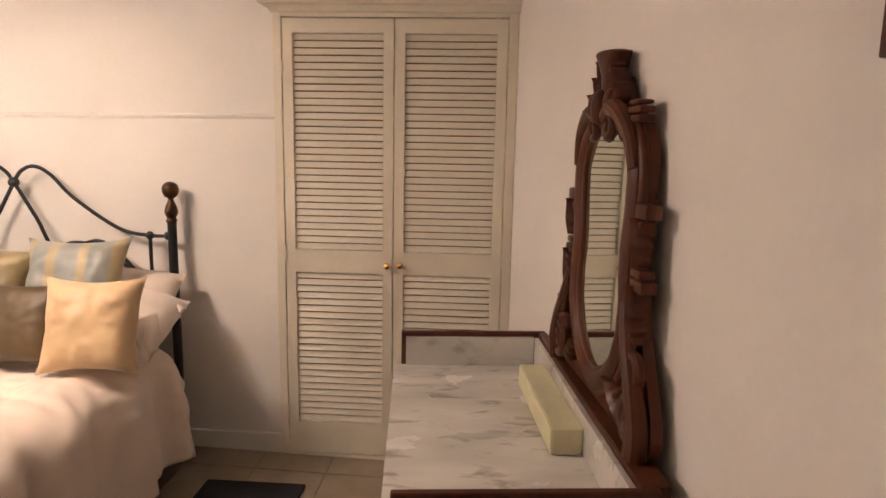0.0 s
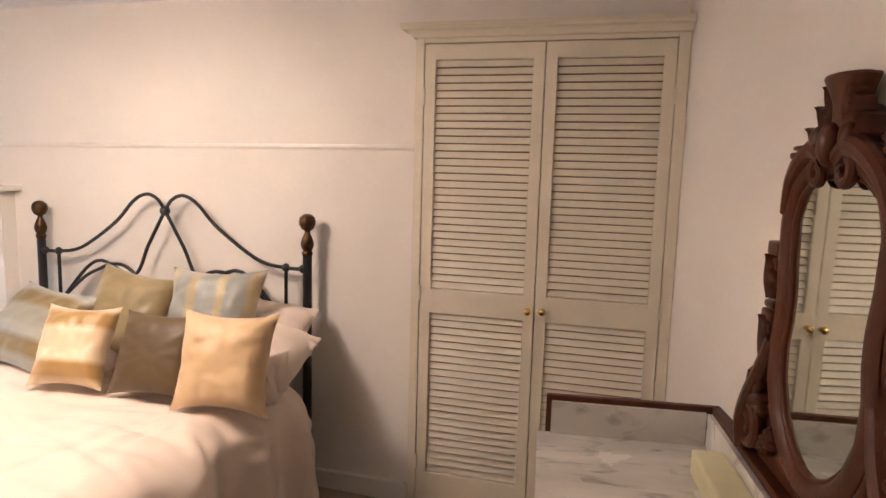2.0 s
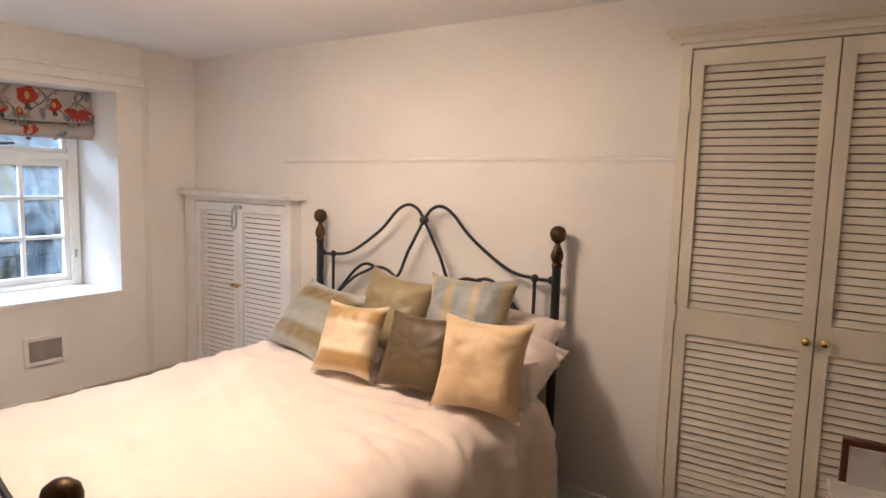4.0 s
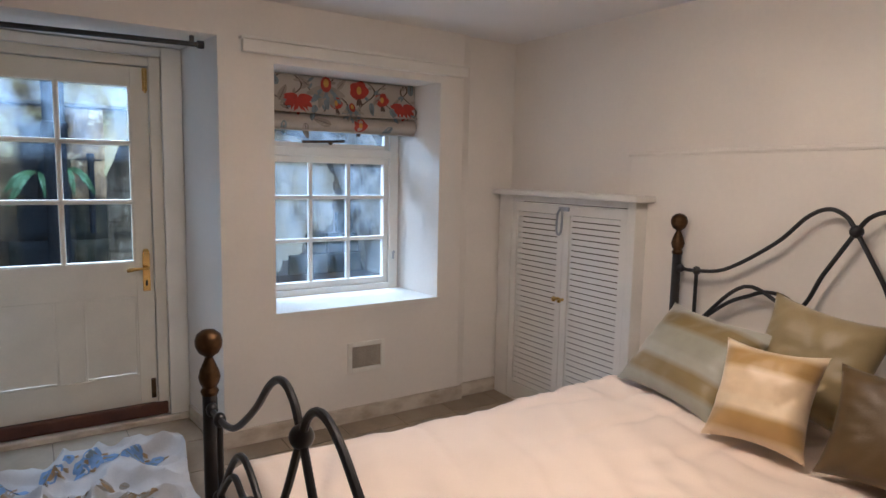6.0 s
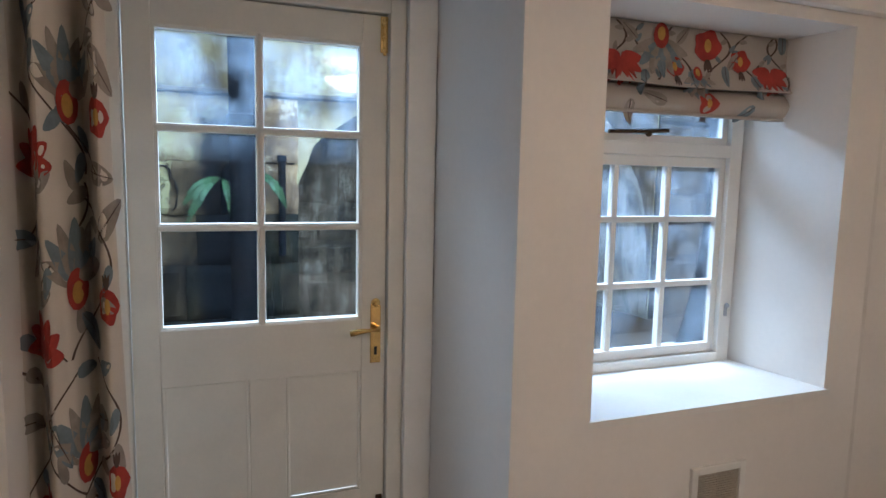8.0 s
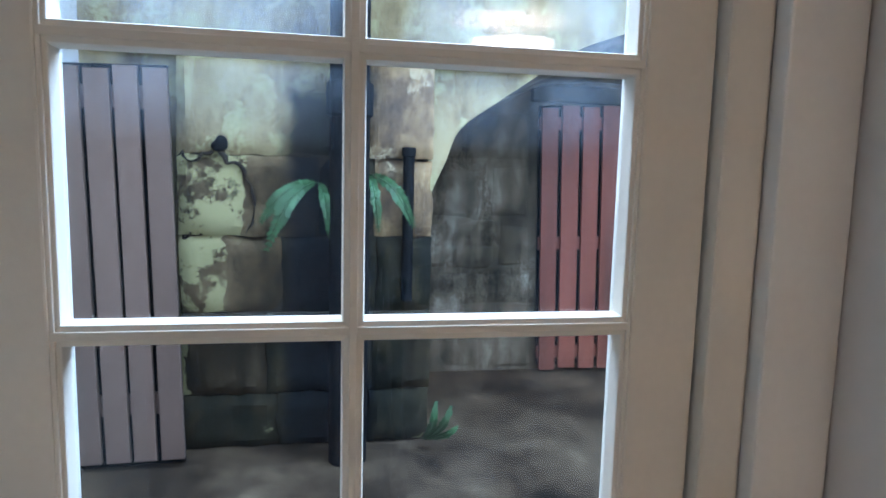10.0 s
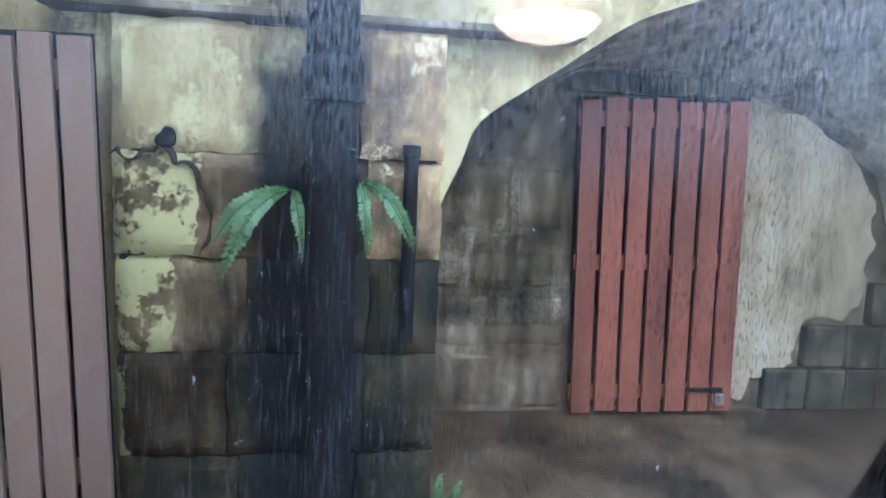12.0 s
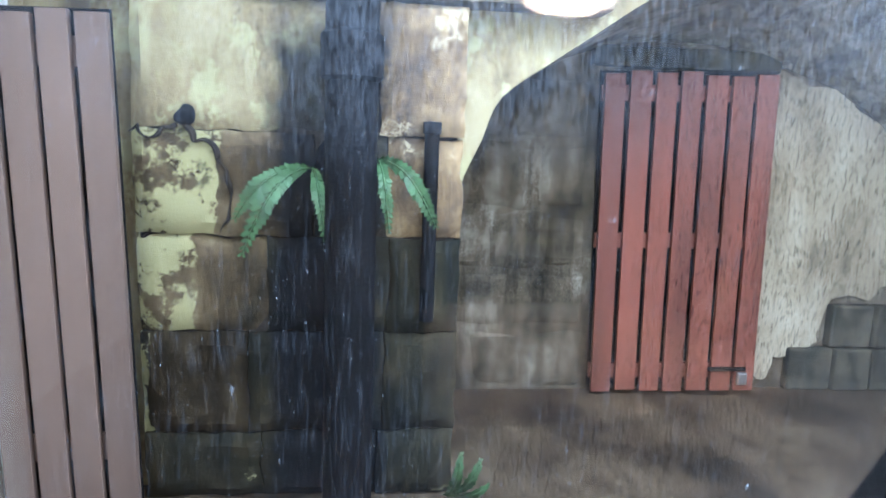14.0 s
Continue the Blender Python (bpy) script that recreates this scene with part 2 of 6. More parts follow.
def weathered(name, stops, scale=3.0, streak=0.35, bump=0.9, rough=0.92, speck=0.3):
    """Old masonry: a ramp of tones over rough noise, vertical weather streaks and fine pitting."""
    m = bpy.data.materials.new(name)
    nt, p = nodes_of(m)
    L = nt.links.new
    tc = nt.nodes.new("ShaderNodeTexCoord")

    def noise_of(s, stretch, detail, rg):
        mp = nt.nodes.new("ShaderNodeMapping")
        mp.inputs["Scale"].default_value = stretch
        L(tc.outputs["Object"], mp.inputs[0])
        n = nt.nodes.new("ShaderNodeTexNoise")
        n.inputs["Scale"].default_value, n.inputs["Detail"].default_value, n.inputs["Roughness"].default_value = s, detail, rg
        L(mp.outputs[0], n.inputs["Vector"])
        return n.outputs[0]

    def mathn(op, a, b):
        n = nt.nodes.new("ShaderNodeMath")
        n.operation = op
        for sock, x in zip(n.inputs, (a, b)):
            if isinstance(x, (int, float)):
                sock.default_value = x
            else:
                L(x, sock)
        return n.outputs[0]

    broad = noise_of(scale, (1, 1, 0.8), 9, 0.68)
    runs = noise_of(scale * 4, (1, 1, 0.09), 5, 0.6)
    pits = noise_of(85, (1, 1, 1), 4, 0.7)
    t = mathn("ADD", broad, mathn("MULTIPLY", mathn("SUBTRACT", runs, 0.5), streak))
    t = mathn("ADD", t, mathn("MULTIPLY", mathn("SUBTRACT", pits, 0.5), speck))
    cr = nt.nodes.new("ShaderNodeValToRGB")
    e = cr.color_ramp.elements
    e[0].position, e[0].color = stops[0][0], (*stops[0][1], 1)
    e[1].position, e[1].color = stops[-1][0], (*stops[-1][1], 1)
    for q, c in stops[1:-1]:
        e.new(q).color = (*c, 1)
    L(t, cr.inputs[0])
    L(cr.outputs[0], p.inputs["Base Color"])
    p.inputs["Roughness"].default_value = rough
    p.inputs["Specular IOR Level"].default_value = 0.14
    b = nt.nodes.new("ShaderNodeBump")
    b.inputs["Strength"].default_value, b.inputs["Distance"].default_value = bump, 0.006
    L(mathn("ADD", broad, mathn("MULTIPLY", pits, 0.35)), b.inputs["Height"])
    L(b.outputs[0], p.inputs["Normal"])
    return m


def stained(name, stops, scale=3.0, lichen=(0.50, 0.45, 0.21), amount=0.5, edge=9.0):
    """Weathered masonry with lichen scabs, and an algae run down the wall beside the drainpipe."""
    m = weathered(name, stops, scale)
    nt, p = nodes_of(m)
    L = nt.links.new
    old = p.inputs["Base Color"].links[0].from_socket
    tc = nt.nodes.new("ShaderNodeTexCoord")
    sep = nt.nodes.new("ShaderNodeSeparateXYZ")
    L(tc.outputs["Object"], sep.inputs[0])

    def mathn(op, a, b):
        n = nt.nodes.new("ShaderNodeMath")
        n.operation = op
        for sock, x in zip(n.inputs, (a, b)):
            if isinstance(x, (int, float)):
                sock.default_value = x
            else:
                L(x, sock)
        return n.outputs[0]

    def ramp(x, a, b, c, d):
        r = nt.nodes.new("ShaderNodeMapRange")
        for i, q in enumerate((a, b, c, d)):
            r.inputs[1 + i].default_value = q
        L(x, r.inputs[0])
        return r.outputs[0]

    def noise_of(s, detail, rg):
        n = nt.nodes.new("ShaderNodeTexNoise")
        n.inputs["Scale"].default_value, n.inputs["Detail"].default_value, n.inputs["Roughness"].default_value = s, detail, rg
        L(tc.outputs["Object"], n.inputs["Vector"])
        return n.outputs[0]

    def over(k, under, colour):
        mx = nt.nodes.new("ShaderNodeMix")
        mx.data_type = "RGBA"
        L(k, mx.inputs["Factor"])
        L(under, mx.inputs["A"])
        mx.inputs["B"].default_value = (*colour, 1)
        return mx.outputs["Result"]

    rag = noise_of(4.2, 10, 0.72)
    scab = mathn("ADD", rag, mathn("MULTIPLY", mathn("SUBTRACT", noise_of(30, 6, 0.75), 0.5), 0.35))
    ragged = mathn("ADD", sep.outputs["Y"], mathn("MULTIPLY", mathn("SUBTRACT", rag, 0.5), 0.35))
    scab = mathn("SUBTRACT", scab, ramp(ragged, edge - 0.02, edge + 0.06, 0, 0.6))
    col = over(ramp(scab, 0.64 - 0.3 * amount, 0.69 - 0.3 * amount, 0, 0.85), old, lichen)
    wave = mathn("ADD", sep.outputs["Y"], mathn("MULTIPLY", mathn("SUBTRACT", rag, 0.5), 0.22))
    run = mathn("MULTIPLY", ramp(wave, 0.25, 0.31, 0, 1), ramp(wave, 0.585, 0.625, 1, 0))
    run = mathn("MULTIPLY", run, ramp(mathn("ADD", sep.outputs["Z"], mathn("MULTIPLY", rag, 0.3)), 1.98, 2.10, 1, 0.15))
    L(over(mathn("MULTIPLY", run, 0.94), col, (0.006, 0.008, 0.011)), p.inputs["Base Color"])
    return m


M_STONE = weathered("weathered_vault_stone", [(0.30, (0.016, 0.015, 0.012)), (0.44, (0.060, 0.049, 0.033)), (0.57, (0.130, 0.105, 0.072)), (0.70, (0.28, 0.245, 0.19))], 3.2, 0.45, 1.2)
M_PALE = weathered("pale_lime_render", [(0.30, (0.11, 0.085, 0.055)), (0.43, (0.26, 0.215, 0.145)), (0.56, (0.36, 0.305, 0.215)), (0.72, (0.44, 0.39, 0.29))], 2.8, 0.4, 0.6)
M_DARKVAULT = weathered("dark_vault_stone", [(0.32, (0.014, 0.015, 0.013)), (0.52, (0.05, 0.048, 0.036)), (0.70, (0.15, 0.13, 0.09))], 6)
M_VAULT = weathered("grey_vault_stone", [(0.30, (0.06, 0.055, 0.045)), (0.46, (0.20, 0.175, 0.135)), (0.60, (0.34, 0.31, 0.25)), (0.72, (0.42, 0.39, 0.33))], 4.5, 0.5, 1.2, speck=0.5)
M_YARD = weathered("damp_concrete", [(0.34, (0.012, 0.009, 0.006)), (0.47, (0.045, 0.030, 0.018)), (0.60, (0.085, 0.060, 0.036)), (0.72, (0.19, 0.145, 0.09))], 2.4, 0.1, 1.0)
M_MOSSY = stained("lichened_yellow_render", [(0.32, (0.11, 0.08, 0.045)), (0.44, (0.25, 0.19, 0.10)), (0.54, (0.34, 0.28, 0.15)), (0.70, (0.46, 0.40, 0.25))], 2.6, (0.42, 0.39, 0.21), 0.40)
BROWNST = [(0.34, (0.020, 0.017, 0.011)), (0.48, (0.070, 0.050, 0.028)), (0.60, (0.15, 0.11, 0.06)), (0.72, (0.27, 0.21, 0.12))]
# the brown ramp at 0.35, for a low course
LOWST = [(q, tuple(0.35 * x for x in c)) for q, c in BROWNST]
M_LICHEN, M_LICHEN_MID, M_LICHEN_LOW = [stained("lichen_covered_stone", ramp_of, 4.0, (0.39, 0.36, 0.18), k, e) for ramp_of, k, e in ((BROWNST, 0.58, 0.15), (BROWNST, 0.66, 0.065), (LOWST, 0.62, -0.075))]
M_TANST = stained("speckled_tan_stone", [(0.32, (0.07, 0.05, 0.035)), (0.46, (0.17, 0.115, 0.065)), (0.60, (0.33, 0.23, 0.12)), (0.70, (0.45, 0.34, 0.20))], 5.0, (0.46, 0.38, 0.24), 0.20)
M_DARKST = stained("dark_brown_stone", [(0.36, (0.008, 0.009, 0.007)), (0.52, (0.022, 0.020, 0.012)), (0.66, (0.055, 0.044, 0.024)), (0.74, (0.17, 0.13, 0.07))], 4.0, (0.34, 0.32, 0.17), 0.02)
M_MORTAR = weathered("dark_mortar", [(0.3, (0.012, 0.011, 0.010)), (0.7, (0.05, 0.04, 0.03))], 9)
# black of the algae-wet pipe, also painted shade in the plank gaps
M_PIPE_GAP = mat("black_algae_and_gap_shade", (0.004, 0.005, 0.007), 0.8, 0.3, 8, bump=0.5)
nodes_of(M_PIPE_GAP)[1].inputs["Specular IOR Level"].default_value = 0.15
M_FERN = mat("fern_green", (0.05, 0.125, 0.042), 0.6, 0.25, 20, bump=0.1)
M_WHITEX = mat("white_masonry_paint", (0.80, 0.80, 0.78), 0.8, 0.04, 3, bump=0.2, fine=40)


def marble(name):
    m = mat(name, (0.72, 0.70, 0.66), 0.25, 0.05, 4, bump=0.0)
    nt, p = nodes_of(m)
    L = nt.links.new
    tc = nt.nodes.new("ShaderNodeTexCoord")
    mp = nt.nodes.new("ShaderNodeMapping")
    mp.inputs["Rotation"].default_value = (0.3, 0.4, 0.5)
    mp.inputs["Scale"].default_value = (1.0, 2.6, 1.4)
    L(tc.outputs["Object"], mp.inputs[0])
    n1 = nt.nodes.new("ShaderNodeTexNoise")
    n1.inputs["Scale"].default_value, n1.inputs["Detail"].default_value, n1.inputs["Distortion"].default_value = 7.5, 5, 0.6
    n2 = nt.nodes.new("ShaderNodeTexNoise")
    n2.inputs["Scale"].default_value, n2.inputs["Detail"].default_value = 2.4, 4
    L(mp.outputs[0], n1.inputs["Vector"])
    L(mp.outputs[0], n2.inputs["Vector"])
    cr = nt.nodes.new("ShaderNodeValToRGB")
    e = cr.color_ramp.elements
    e[0].position, e[0].color = 0.30, (0.42, 0.40, 0.37, 1)
    e[1].position, e[1].color = 0.44, (0.70, 0.68, 0.64, 1)
    L(n1.outputs[0], cr.inputs[0])
    cr2 = nt.nodes.new("ShaderNodeValToRGB")
    f = cr2.color_ramp.elements
    f[0].position, f[0].color = 0.35, (0.74, 0.73, 0.71, 1)
    f[1].position, f[1].color = 0.65, (1, 0.99, 0.96, 1)
    L(n2.outputs[0], cr2.inputs[0])
    mx = nt.nodes.new("ShaderNodeMix")
    mx.data_type, mx.blend_type = "RGBA", "MULTIPLY"
    mx.inputs["Factor"].default_value = 1
    L(cr.outputs[0], mx.inputs["A"])
    L(cr2.outputs[0], mx.inputs["B"])
    L(mx.outputs["Result"], p.inputs["Base Color"])
    return m


M_MARBLE = marble("veined_white_marble")


def glass(name, dirt, ior=1.45, veil=0.0, low=0.0, high=0.1):
    """Clear pane with a film of dust, runs and specks; veil paints bluish haze from low up to high."""
    m = bpy.data.materials.new(name)
    m.use_nodes = True
    nt = m.node_tree
    nt.nodes.clear()
    L = nt.links.new
    out = nt.nodes.new("ShaderNodeOutputMaterial")
    tr = nt.nodes.new("ShaderNodeBsdfTransparent")
    tr.inputs[0].default_value = (0.95, 0.97, 0.98, 1)
    gl = nt.nodes.new("ShaderNodeBsdfGlossy")
    gl.inputs["Roughness"].default_value = 0.02
    fr = nt.nodes.new("ShaderNodeFresnel")
    fr.inputs[0].default_value = ior
    mx = nt.nodes.new("ShaderNodeMixShader")
    L(fr.outputs[0], mx.inputs[0])
    L(tr.outputs[0], mx.inputs[1])
    L(gl.outputs[0], mx.inputs[2])
    if not dirt:
        L(mx.outputs[0], out.inputs[0])
        return m
    tc = nt.nodes.new("ShaderNodeTexCoord")

    def noise_at(scale, stretch, lo, hi, top, detail=4):
        mp = nt.nodes.new("ShaderNodeMapping")
        mp.inputs["Scale"].default_value = stretch
        L(tc.outputs["Object"], mp.inputs[0])
        n = nt.nodes.new("ShaderNodeTexNoise")
        n.inputs["Scale"].default_value, n.inputs["Detail"].default_value = scale, detail
        L(mp.outputs[0], n.inputs["Vector"])
        r = nt.nodes.new("ShaderNodeMapRange")
        r.inputs[1].default_value, r.inputs[2].default_value, r.inputs[4].default_value = lo, hi, top
        L(n.outputs[0], r.inputs[0])
        return r.outputs[0]

    drops = noise_at(1300, (1, 1, 0.28), 0.55, 0.67, 0.48, 2)
    patch = noise_at(11, (1, 0.8, 0.7), 0.40, 0.60, 1.0, 3)
    dim = nt.nodes.new("ShaderNodeMath")
    dim.operation = "MULTIPLY"
    L(drops, dim.inputs[0])
    L(patch, dim.inputs[1])
    shade = nt.nodes.new("ShaderNodeMix")
    shade.data_type = "RGBA"
    L(dim.outputs[0], shade.inputs["Factor"])
    shade.inputs["A"].default_value = (0.95, 0.97, 0.98, 1)
    shade.inputs["B"].default_value = (0.36, 0.38, 0.40, 1)
    L(shade.outputs["Result"], tr.inputs[0])
    layers = [noise_at(900, (1, 1, 0.10), 0.57, 0.75, 0.09 * dirt, 2), noise_at(9, (1, 1, 0.5), 0.50, 0.80, 0.025 * dirt),
              noise_at(2000, (1, 1, 0.5), 0.70, 0.77, 1.6 * dirt, 2), noise_at(420, (1, 0.8, 0.4), 0.735, 0.82, 1.0 * dirt, 3)]
    total = layers[0]
    for one in layers[1:]:
        a = nt.nodes.new("ShaderNodeMath")
        L(total, a.inputs[0])
        L(one, a.inputs[1])
        total = a.outputs[0]
    base = nt.nodes.new("ShaderNodeMath")
    where = nt.nodes.new("ShaderNodeSeparateXYZ")
    L(tc.outputs["Object"], where.inputs[0])
    # bluish haze and sky sheen painted into the pane, growing with height
    sky_haze = nt.nodes.new("ShaderNodeMapRange")
    sky_haze.inputs[1].default_value, sky_haze.inputs[2].default_value, sky_haze.inputs[4].default_value = low, high, veil
    L(where.outputs["Z"], sky_haze.inputs[0])
    mott = nt.nodes.new("ShaderNodeMath")
    mott.operation = "MULTIPLY"
    L(sky_haze.outputs[0], mott.inputs[0])
    L(noise_at(7, (1, 1, 0.6), 0.36, 0.62, 1.0, 5), mott.inputs[1])
    beads = nt.nodes.new("ShaderNodeMath")
    beads.operation = "MULTIPLY"
    L(mott.outputs[0], beads.inputs[0])
    L(noise_at(1100, (1, 1, 0.25), 0.36, 0.64, 1.6, 3), beads.inputs[1])
    L(beads.outputs[0], base.inputs[1])
    L(total, base.inputs[0])
    base.use_clamp = True
    film = nt.nodes.new("ShaderNodeBsdfTranslucent")
    film.inputs[0].default_value = (0.66, 0.80, 0.95, 1)
    m2 = nt.nodes.new("ShaderNodeMixShader")
    L(base.outputs[0], m2.inputs[0])
    L(mx.outputs[0], m2.inputs[1])
    L(film.outputs[0], m2.inputs[2])
    L(m2.outputs[0], out.inputs[0])
    return m


M_PANE = glass("dusty_door_glass", 0.15, 1.36, 0.15, 1.57, 1.76)
M_PANEW = glass("window_glass", 0.15, 1.45, 0.085, 0.2, 1.2)

M_MIRROR = bpy.data.materials.new("silvered_mirror")
nodes_of(M_MIRROR)[1].inputs["Metallic"].default_value = 1
nodes_of(M_MIRROR)[1].inputs["Roughness"].default_value = 0.03
nodes_of(M_MIRROR)[1].inputs["Base Color"].default_value = (0.80, 0.84, 0.78, 1)

M_BOWL = bpy.data.materials.new("lit_alabaster_bowl")
nodes_of(M_BOWL)[1].inputs["Emission Color"].default_value = (1.0, 0.72, 0.485, 1)
nodes_of(M_BOWL)[1].inputs["Emission Strength"].default_value = LAMP_POWER

# ---------- the large structure ----------
WX, WOUT = -3.85, -4.55          # outer wall: room face and yard face
NORTH = 3.0
DOOR_Y0, DOOR_Y1 = 0.03, 0.95    # door frame, outer width
CEIL = 2.385
SOUTH = -1.35


def east_x(y):
    return 0.632 + 0.178 * (2.98 - y)


bm = bmesh.new()
for poly, z0, z1 in (
        ([(WX, SOUTH - 0.2), (WX, -0.13), (WOUT, -0.06), (WOUT, SOUTH - 0.2)], -0.2, CEIL),
        ([(WX, -0.13), (WX, 1.123), (WOUT, 1.05), (WOUT, -0.06)], 2.19, CEIL),
        ([(WX, 1.123), (WX, 1.40), (-4.30, 1.46), (WOUT, 1.46), (WOUT, 1.05), (-4.36, 1.06)], -0.2, CEIL),
        ([(WX, 1.40), (WX, 2.41), (-4.30, 2.36), (-4.36, 2.36), (WOUT, 2.72), (WOUT, 1.46), (-4.30, 1.46)], -0.2, 0.775),
        ([(WX, 1.40), (WX, 2.41), (-4.30, 2.36), (-4.36, 2.36), (WOUT, 2.72), (WOUT, 1.46), (-4.30, 1.46)], 2.085, CEIL),
        ([(WX, 2.41), (WX, 2.575), (WX - 0.035, 2.645), (WX - 0.035, 3.3), (WOUT, 3.3), (WOUT, 2.72), (-4.36, 2.36), (-4.30, 2.36)], -0.2, CEIL)):
    prism(bm, poly, z0, z1)
structure("wall_west", bm, M_WALL, "cream painted thick outer wall with door and window openings")

bm = bmesh.new()
prism(bm, [(-4.6, NORTH), (0.72, NORTH), (0.72, 3.2), (-4.6, 3.2)], -0.2, CEIL)
structure("wall_north", bm, M_WALL, "cream painted plaster wall behind the bed")
# thicker lower plaster with a rounded ledge
bm = boxes((-2.89, -0.49, 2.982, NORTH, 0.0, 1.695), bevel=0.006)
structure("wall_north_lower", bm, M_WALL, "cream painted lower wall facing with a ledge")
bm = bmesh.new()
tube(bm, [Vector((-2.90, 2.985, 1.672)), Vector((-1.7, 2.985, 1.688)), Vector((-0.49, 2.985, 1.700))], 0.013, 8)
structure("trim_ledge", bm, M_WALL, "cream painted rounded wall ledge")
bm = bmesh.new()
prism(bm, [(east_x(3.2), 3.2), (east_x(SOUTH - 0.2), SOUTH - 0.2), (east_x(SOUTH - 0.2) + 0.2, SOUTH - 0.2), (east_x(3.2) + 0.2, 3.2)], -0.2, CEIL)
structure("wall_east", bm, M_WALL, "cream painted plaster wall behind the washstand")
bm = boxes((-4.6, 1.6, SOUTH - 0.2, SOUTH, -0.2, CEIL))
structure("wall_south", bm, M_WALL, "cream painted plaster wall")
bm = boxes((-4.6, 1.7, SOUTH - 0.2, 3.2, CEIL, CEIL + 0.2))
structure("ceiling", bm, M_CEIL, "white painted ceiling")
# skirting boards
bm = bmesh.new()
fz = floor_z(WX)
prism(bm, [(WX + 0.018, 1.10), (WX + 0.018, 2.605), (WX, 2.605), (WX, 1.10)], fz - 0.02, fz + 0.085)
prism(bm, [(WX - 0.016, 2.605), (WX - 0.016, 2.90), (WX - 0.035, 2.90), (WX - 0.035, 2.605)], fz - 0.02, fz + 0.085)
prism(bm, [(WX + 0.002, 1.108), (-4.33, 1.045), (-4.33, 1.062), (WX + 0.002, 1.124)], fz - 0.02, fz + 0.09)
M_SKIRT = mat("scuffed_skirting_paint", (0.64, 0.58, 0.49), 0.55, 0.08, 7, bump=0.15, fine=50, tint=(0.40, 0.33, 0.25), stretch=(1, 1, 2))
structure("baseboard_west", bm, M_SKIRT, "cream painted chipped baseboard")
bm = boxes((-2.75, -0.49, 2.962, 2.982, 0.0, 0.125), bevel=0.004)
structure("baseboard_north", bm, M_GLOSS, "cream painted baseboard")

# yard outside the door
YG = 0.44                        # yard level
FX, BX = -6.2, -7.1              # front face of the vault wall, back wall inside the arch
bm = bmesh.new()
g = [bm.verts.new(p) for p in ((WOUT, -40, YG), (WOUT, 40, YG), (-60, 40, YG), (-60, -40, YG))]
bm.faces.new(g)
structure("ground", bm, M_YARD, "damp stained concrete yard floor")
# the vault's mouth, and the line where its soffit meets the back wall: height over distance along the wall
MOUTH = [(0.846, 1.43), (0.875, 1.507), (0.918, 1.60), (0.976, 1.735), (1.14, 1.855), (1.25, 1.93), (1.45, 2.065), (1.60, 2.13), (1.84, 2.20), (2.35, 2.27), (2.80, 2.22), (3.10, 2.02), (3.34, 1.70), (3.52, 1.30), (3.60, YG - 0.05)]
BACK = [(0.846, 1.40), (0.90, 1.56), (0.98, 1.68), (1.06, 1.76), (1.20, 1.87), (1.34, 1.95), (1.50, 2.01), (1.66, 2.05), (1.90, 2.075), (2.15, 2.06), (2.42, 1.99), (2.77, 1.875), (3.02, 1.70), (3.18, 1.50), (3.52, YG - 0.05)]
front_line = spline([(FX - 0.1, y, z) for y, z in MOUTH], 4)
back_line = spline([(BX, y, z) for y, z in BACK], 4)
bm = bmesh.new()
fv = [bm.verts.new(p) for p in front_line]
tv = [bm.verts.new((p.x, p.y, 2.75)) for p in front_line]
lines = [fv]
for k in range(1, 9):
    u = k / 8
    lines.append([bm.verts.new(a.lerp(b, u) + Vector((0, 0, 0.022 * noise.noise(Vector((a.y * 3.5, u * 4, 1))) * (k < 8)))) for a, b in zip(front_line, back_line)])
for i in range(len(fv) - 1):
    bm.faces.new((fv[i], fv[i + 1], tv[i + 1], tv[i])).material_index = 2 if front_line[i].y > 2.5 else 0
    for a, b in zip(lines, lines[1:]):
        bm.faces.new((a[i], b[i], b[i + 1], a[i + 1])).material_index = 1
box(bm, BX - 0.2, FX - 0.1, -6.0, 0.846, YG - 0.1, 2.75)
box(bm, FX - 0.35, FX - 0.1, 3.60, 9.0, YG - 0.1, 2.75)
box(bm, BX - 0.3, BX - 0.1, -6.0, 9.0, 2.3, 2.75)
box(bm, BX - 0.1, FX - 0.1, 0.846, 3.60, 2.60, 2.75)
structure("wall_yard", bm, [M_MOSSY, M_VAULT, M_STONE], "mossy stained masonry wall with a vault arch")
bm = boxes((BX - 0.2, BX - 0.012, 0.6, 5.0, YG - 0.1, 2.25))
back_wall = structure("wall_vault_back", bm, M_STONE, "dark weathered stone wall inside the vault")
bm = boxes((-6.6, WOUT, -0.62, -0.47, YG - 0.1, 2.7))
structure("wall_yard_south", bm, M_WHITEX, "white painted yard return wall")
bm = boxes((-6.6, WOUT, 5.5, 5.7, YG - 0.1, 2.7))
structure("wall_yard_north", bm, M_RENDER, "stained yard end wall")
bm = boxes((WOUT, WOUT + 0.5, -6, -0.13 - 1.4, YG, 5.0), (WOUT, WOUT + 0.5, -6, 9, CEIL + 0.2, 5.0), (WOUT, WOUT + 0.5, 3.3, 9, YG, CEIL + 0.2))
structure("wall_facade", bm, M_WHITEX, "painted house facade above the room")


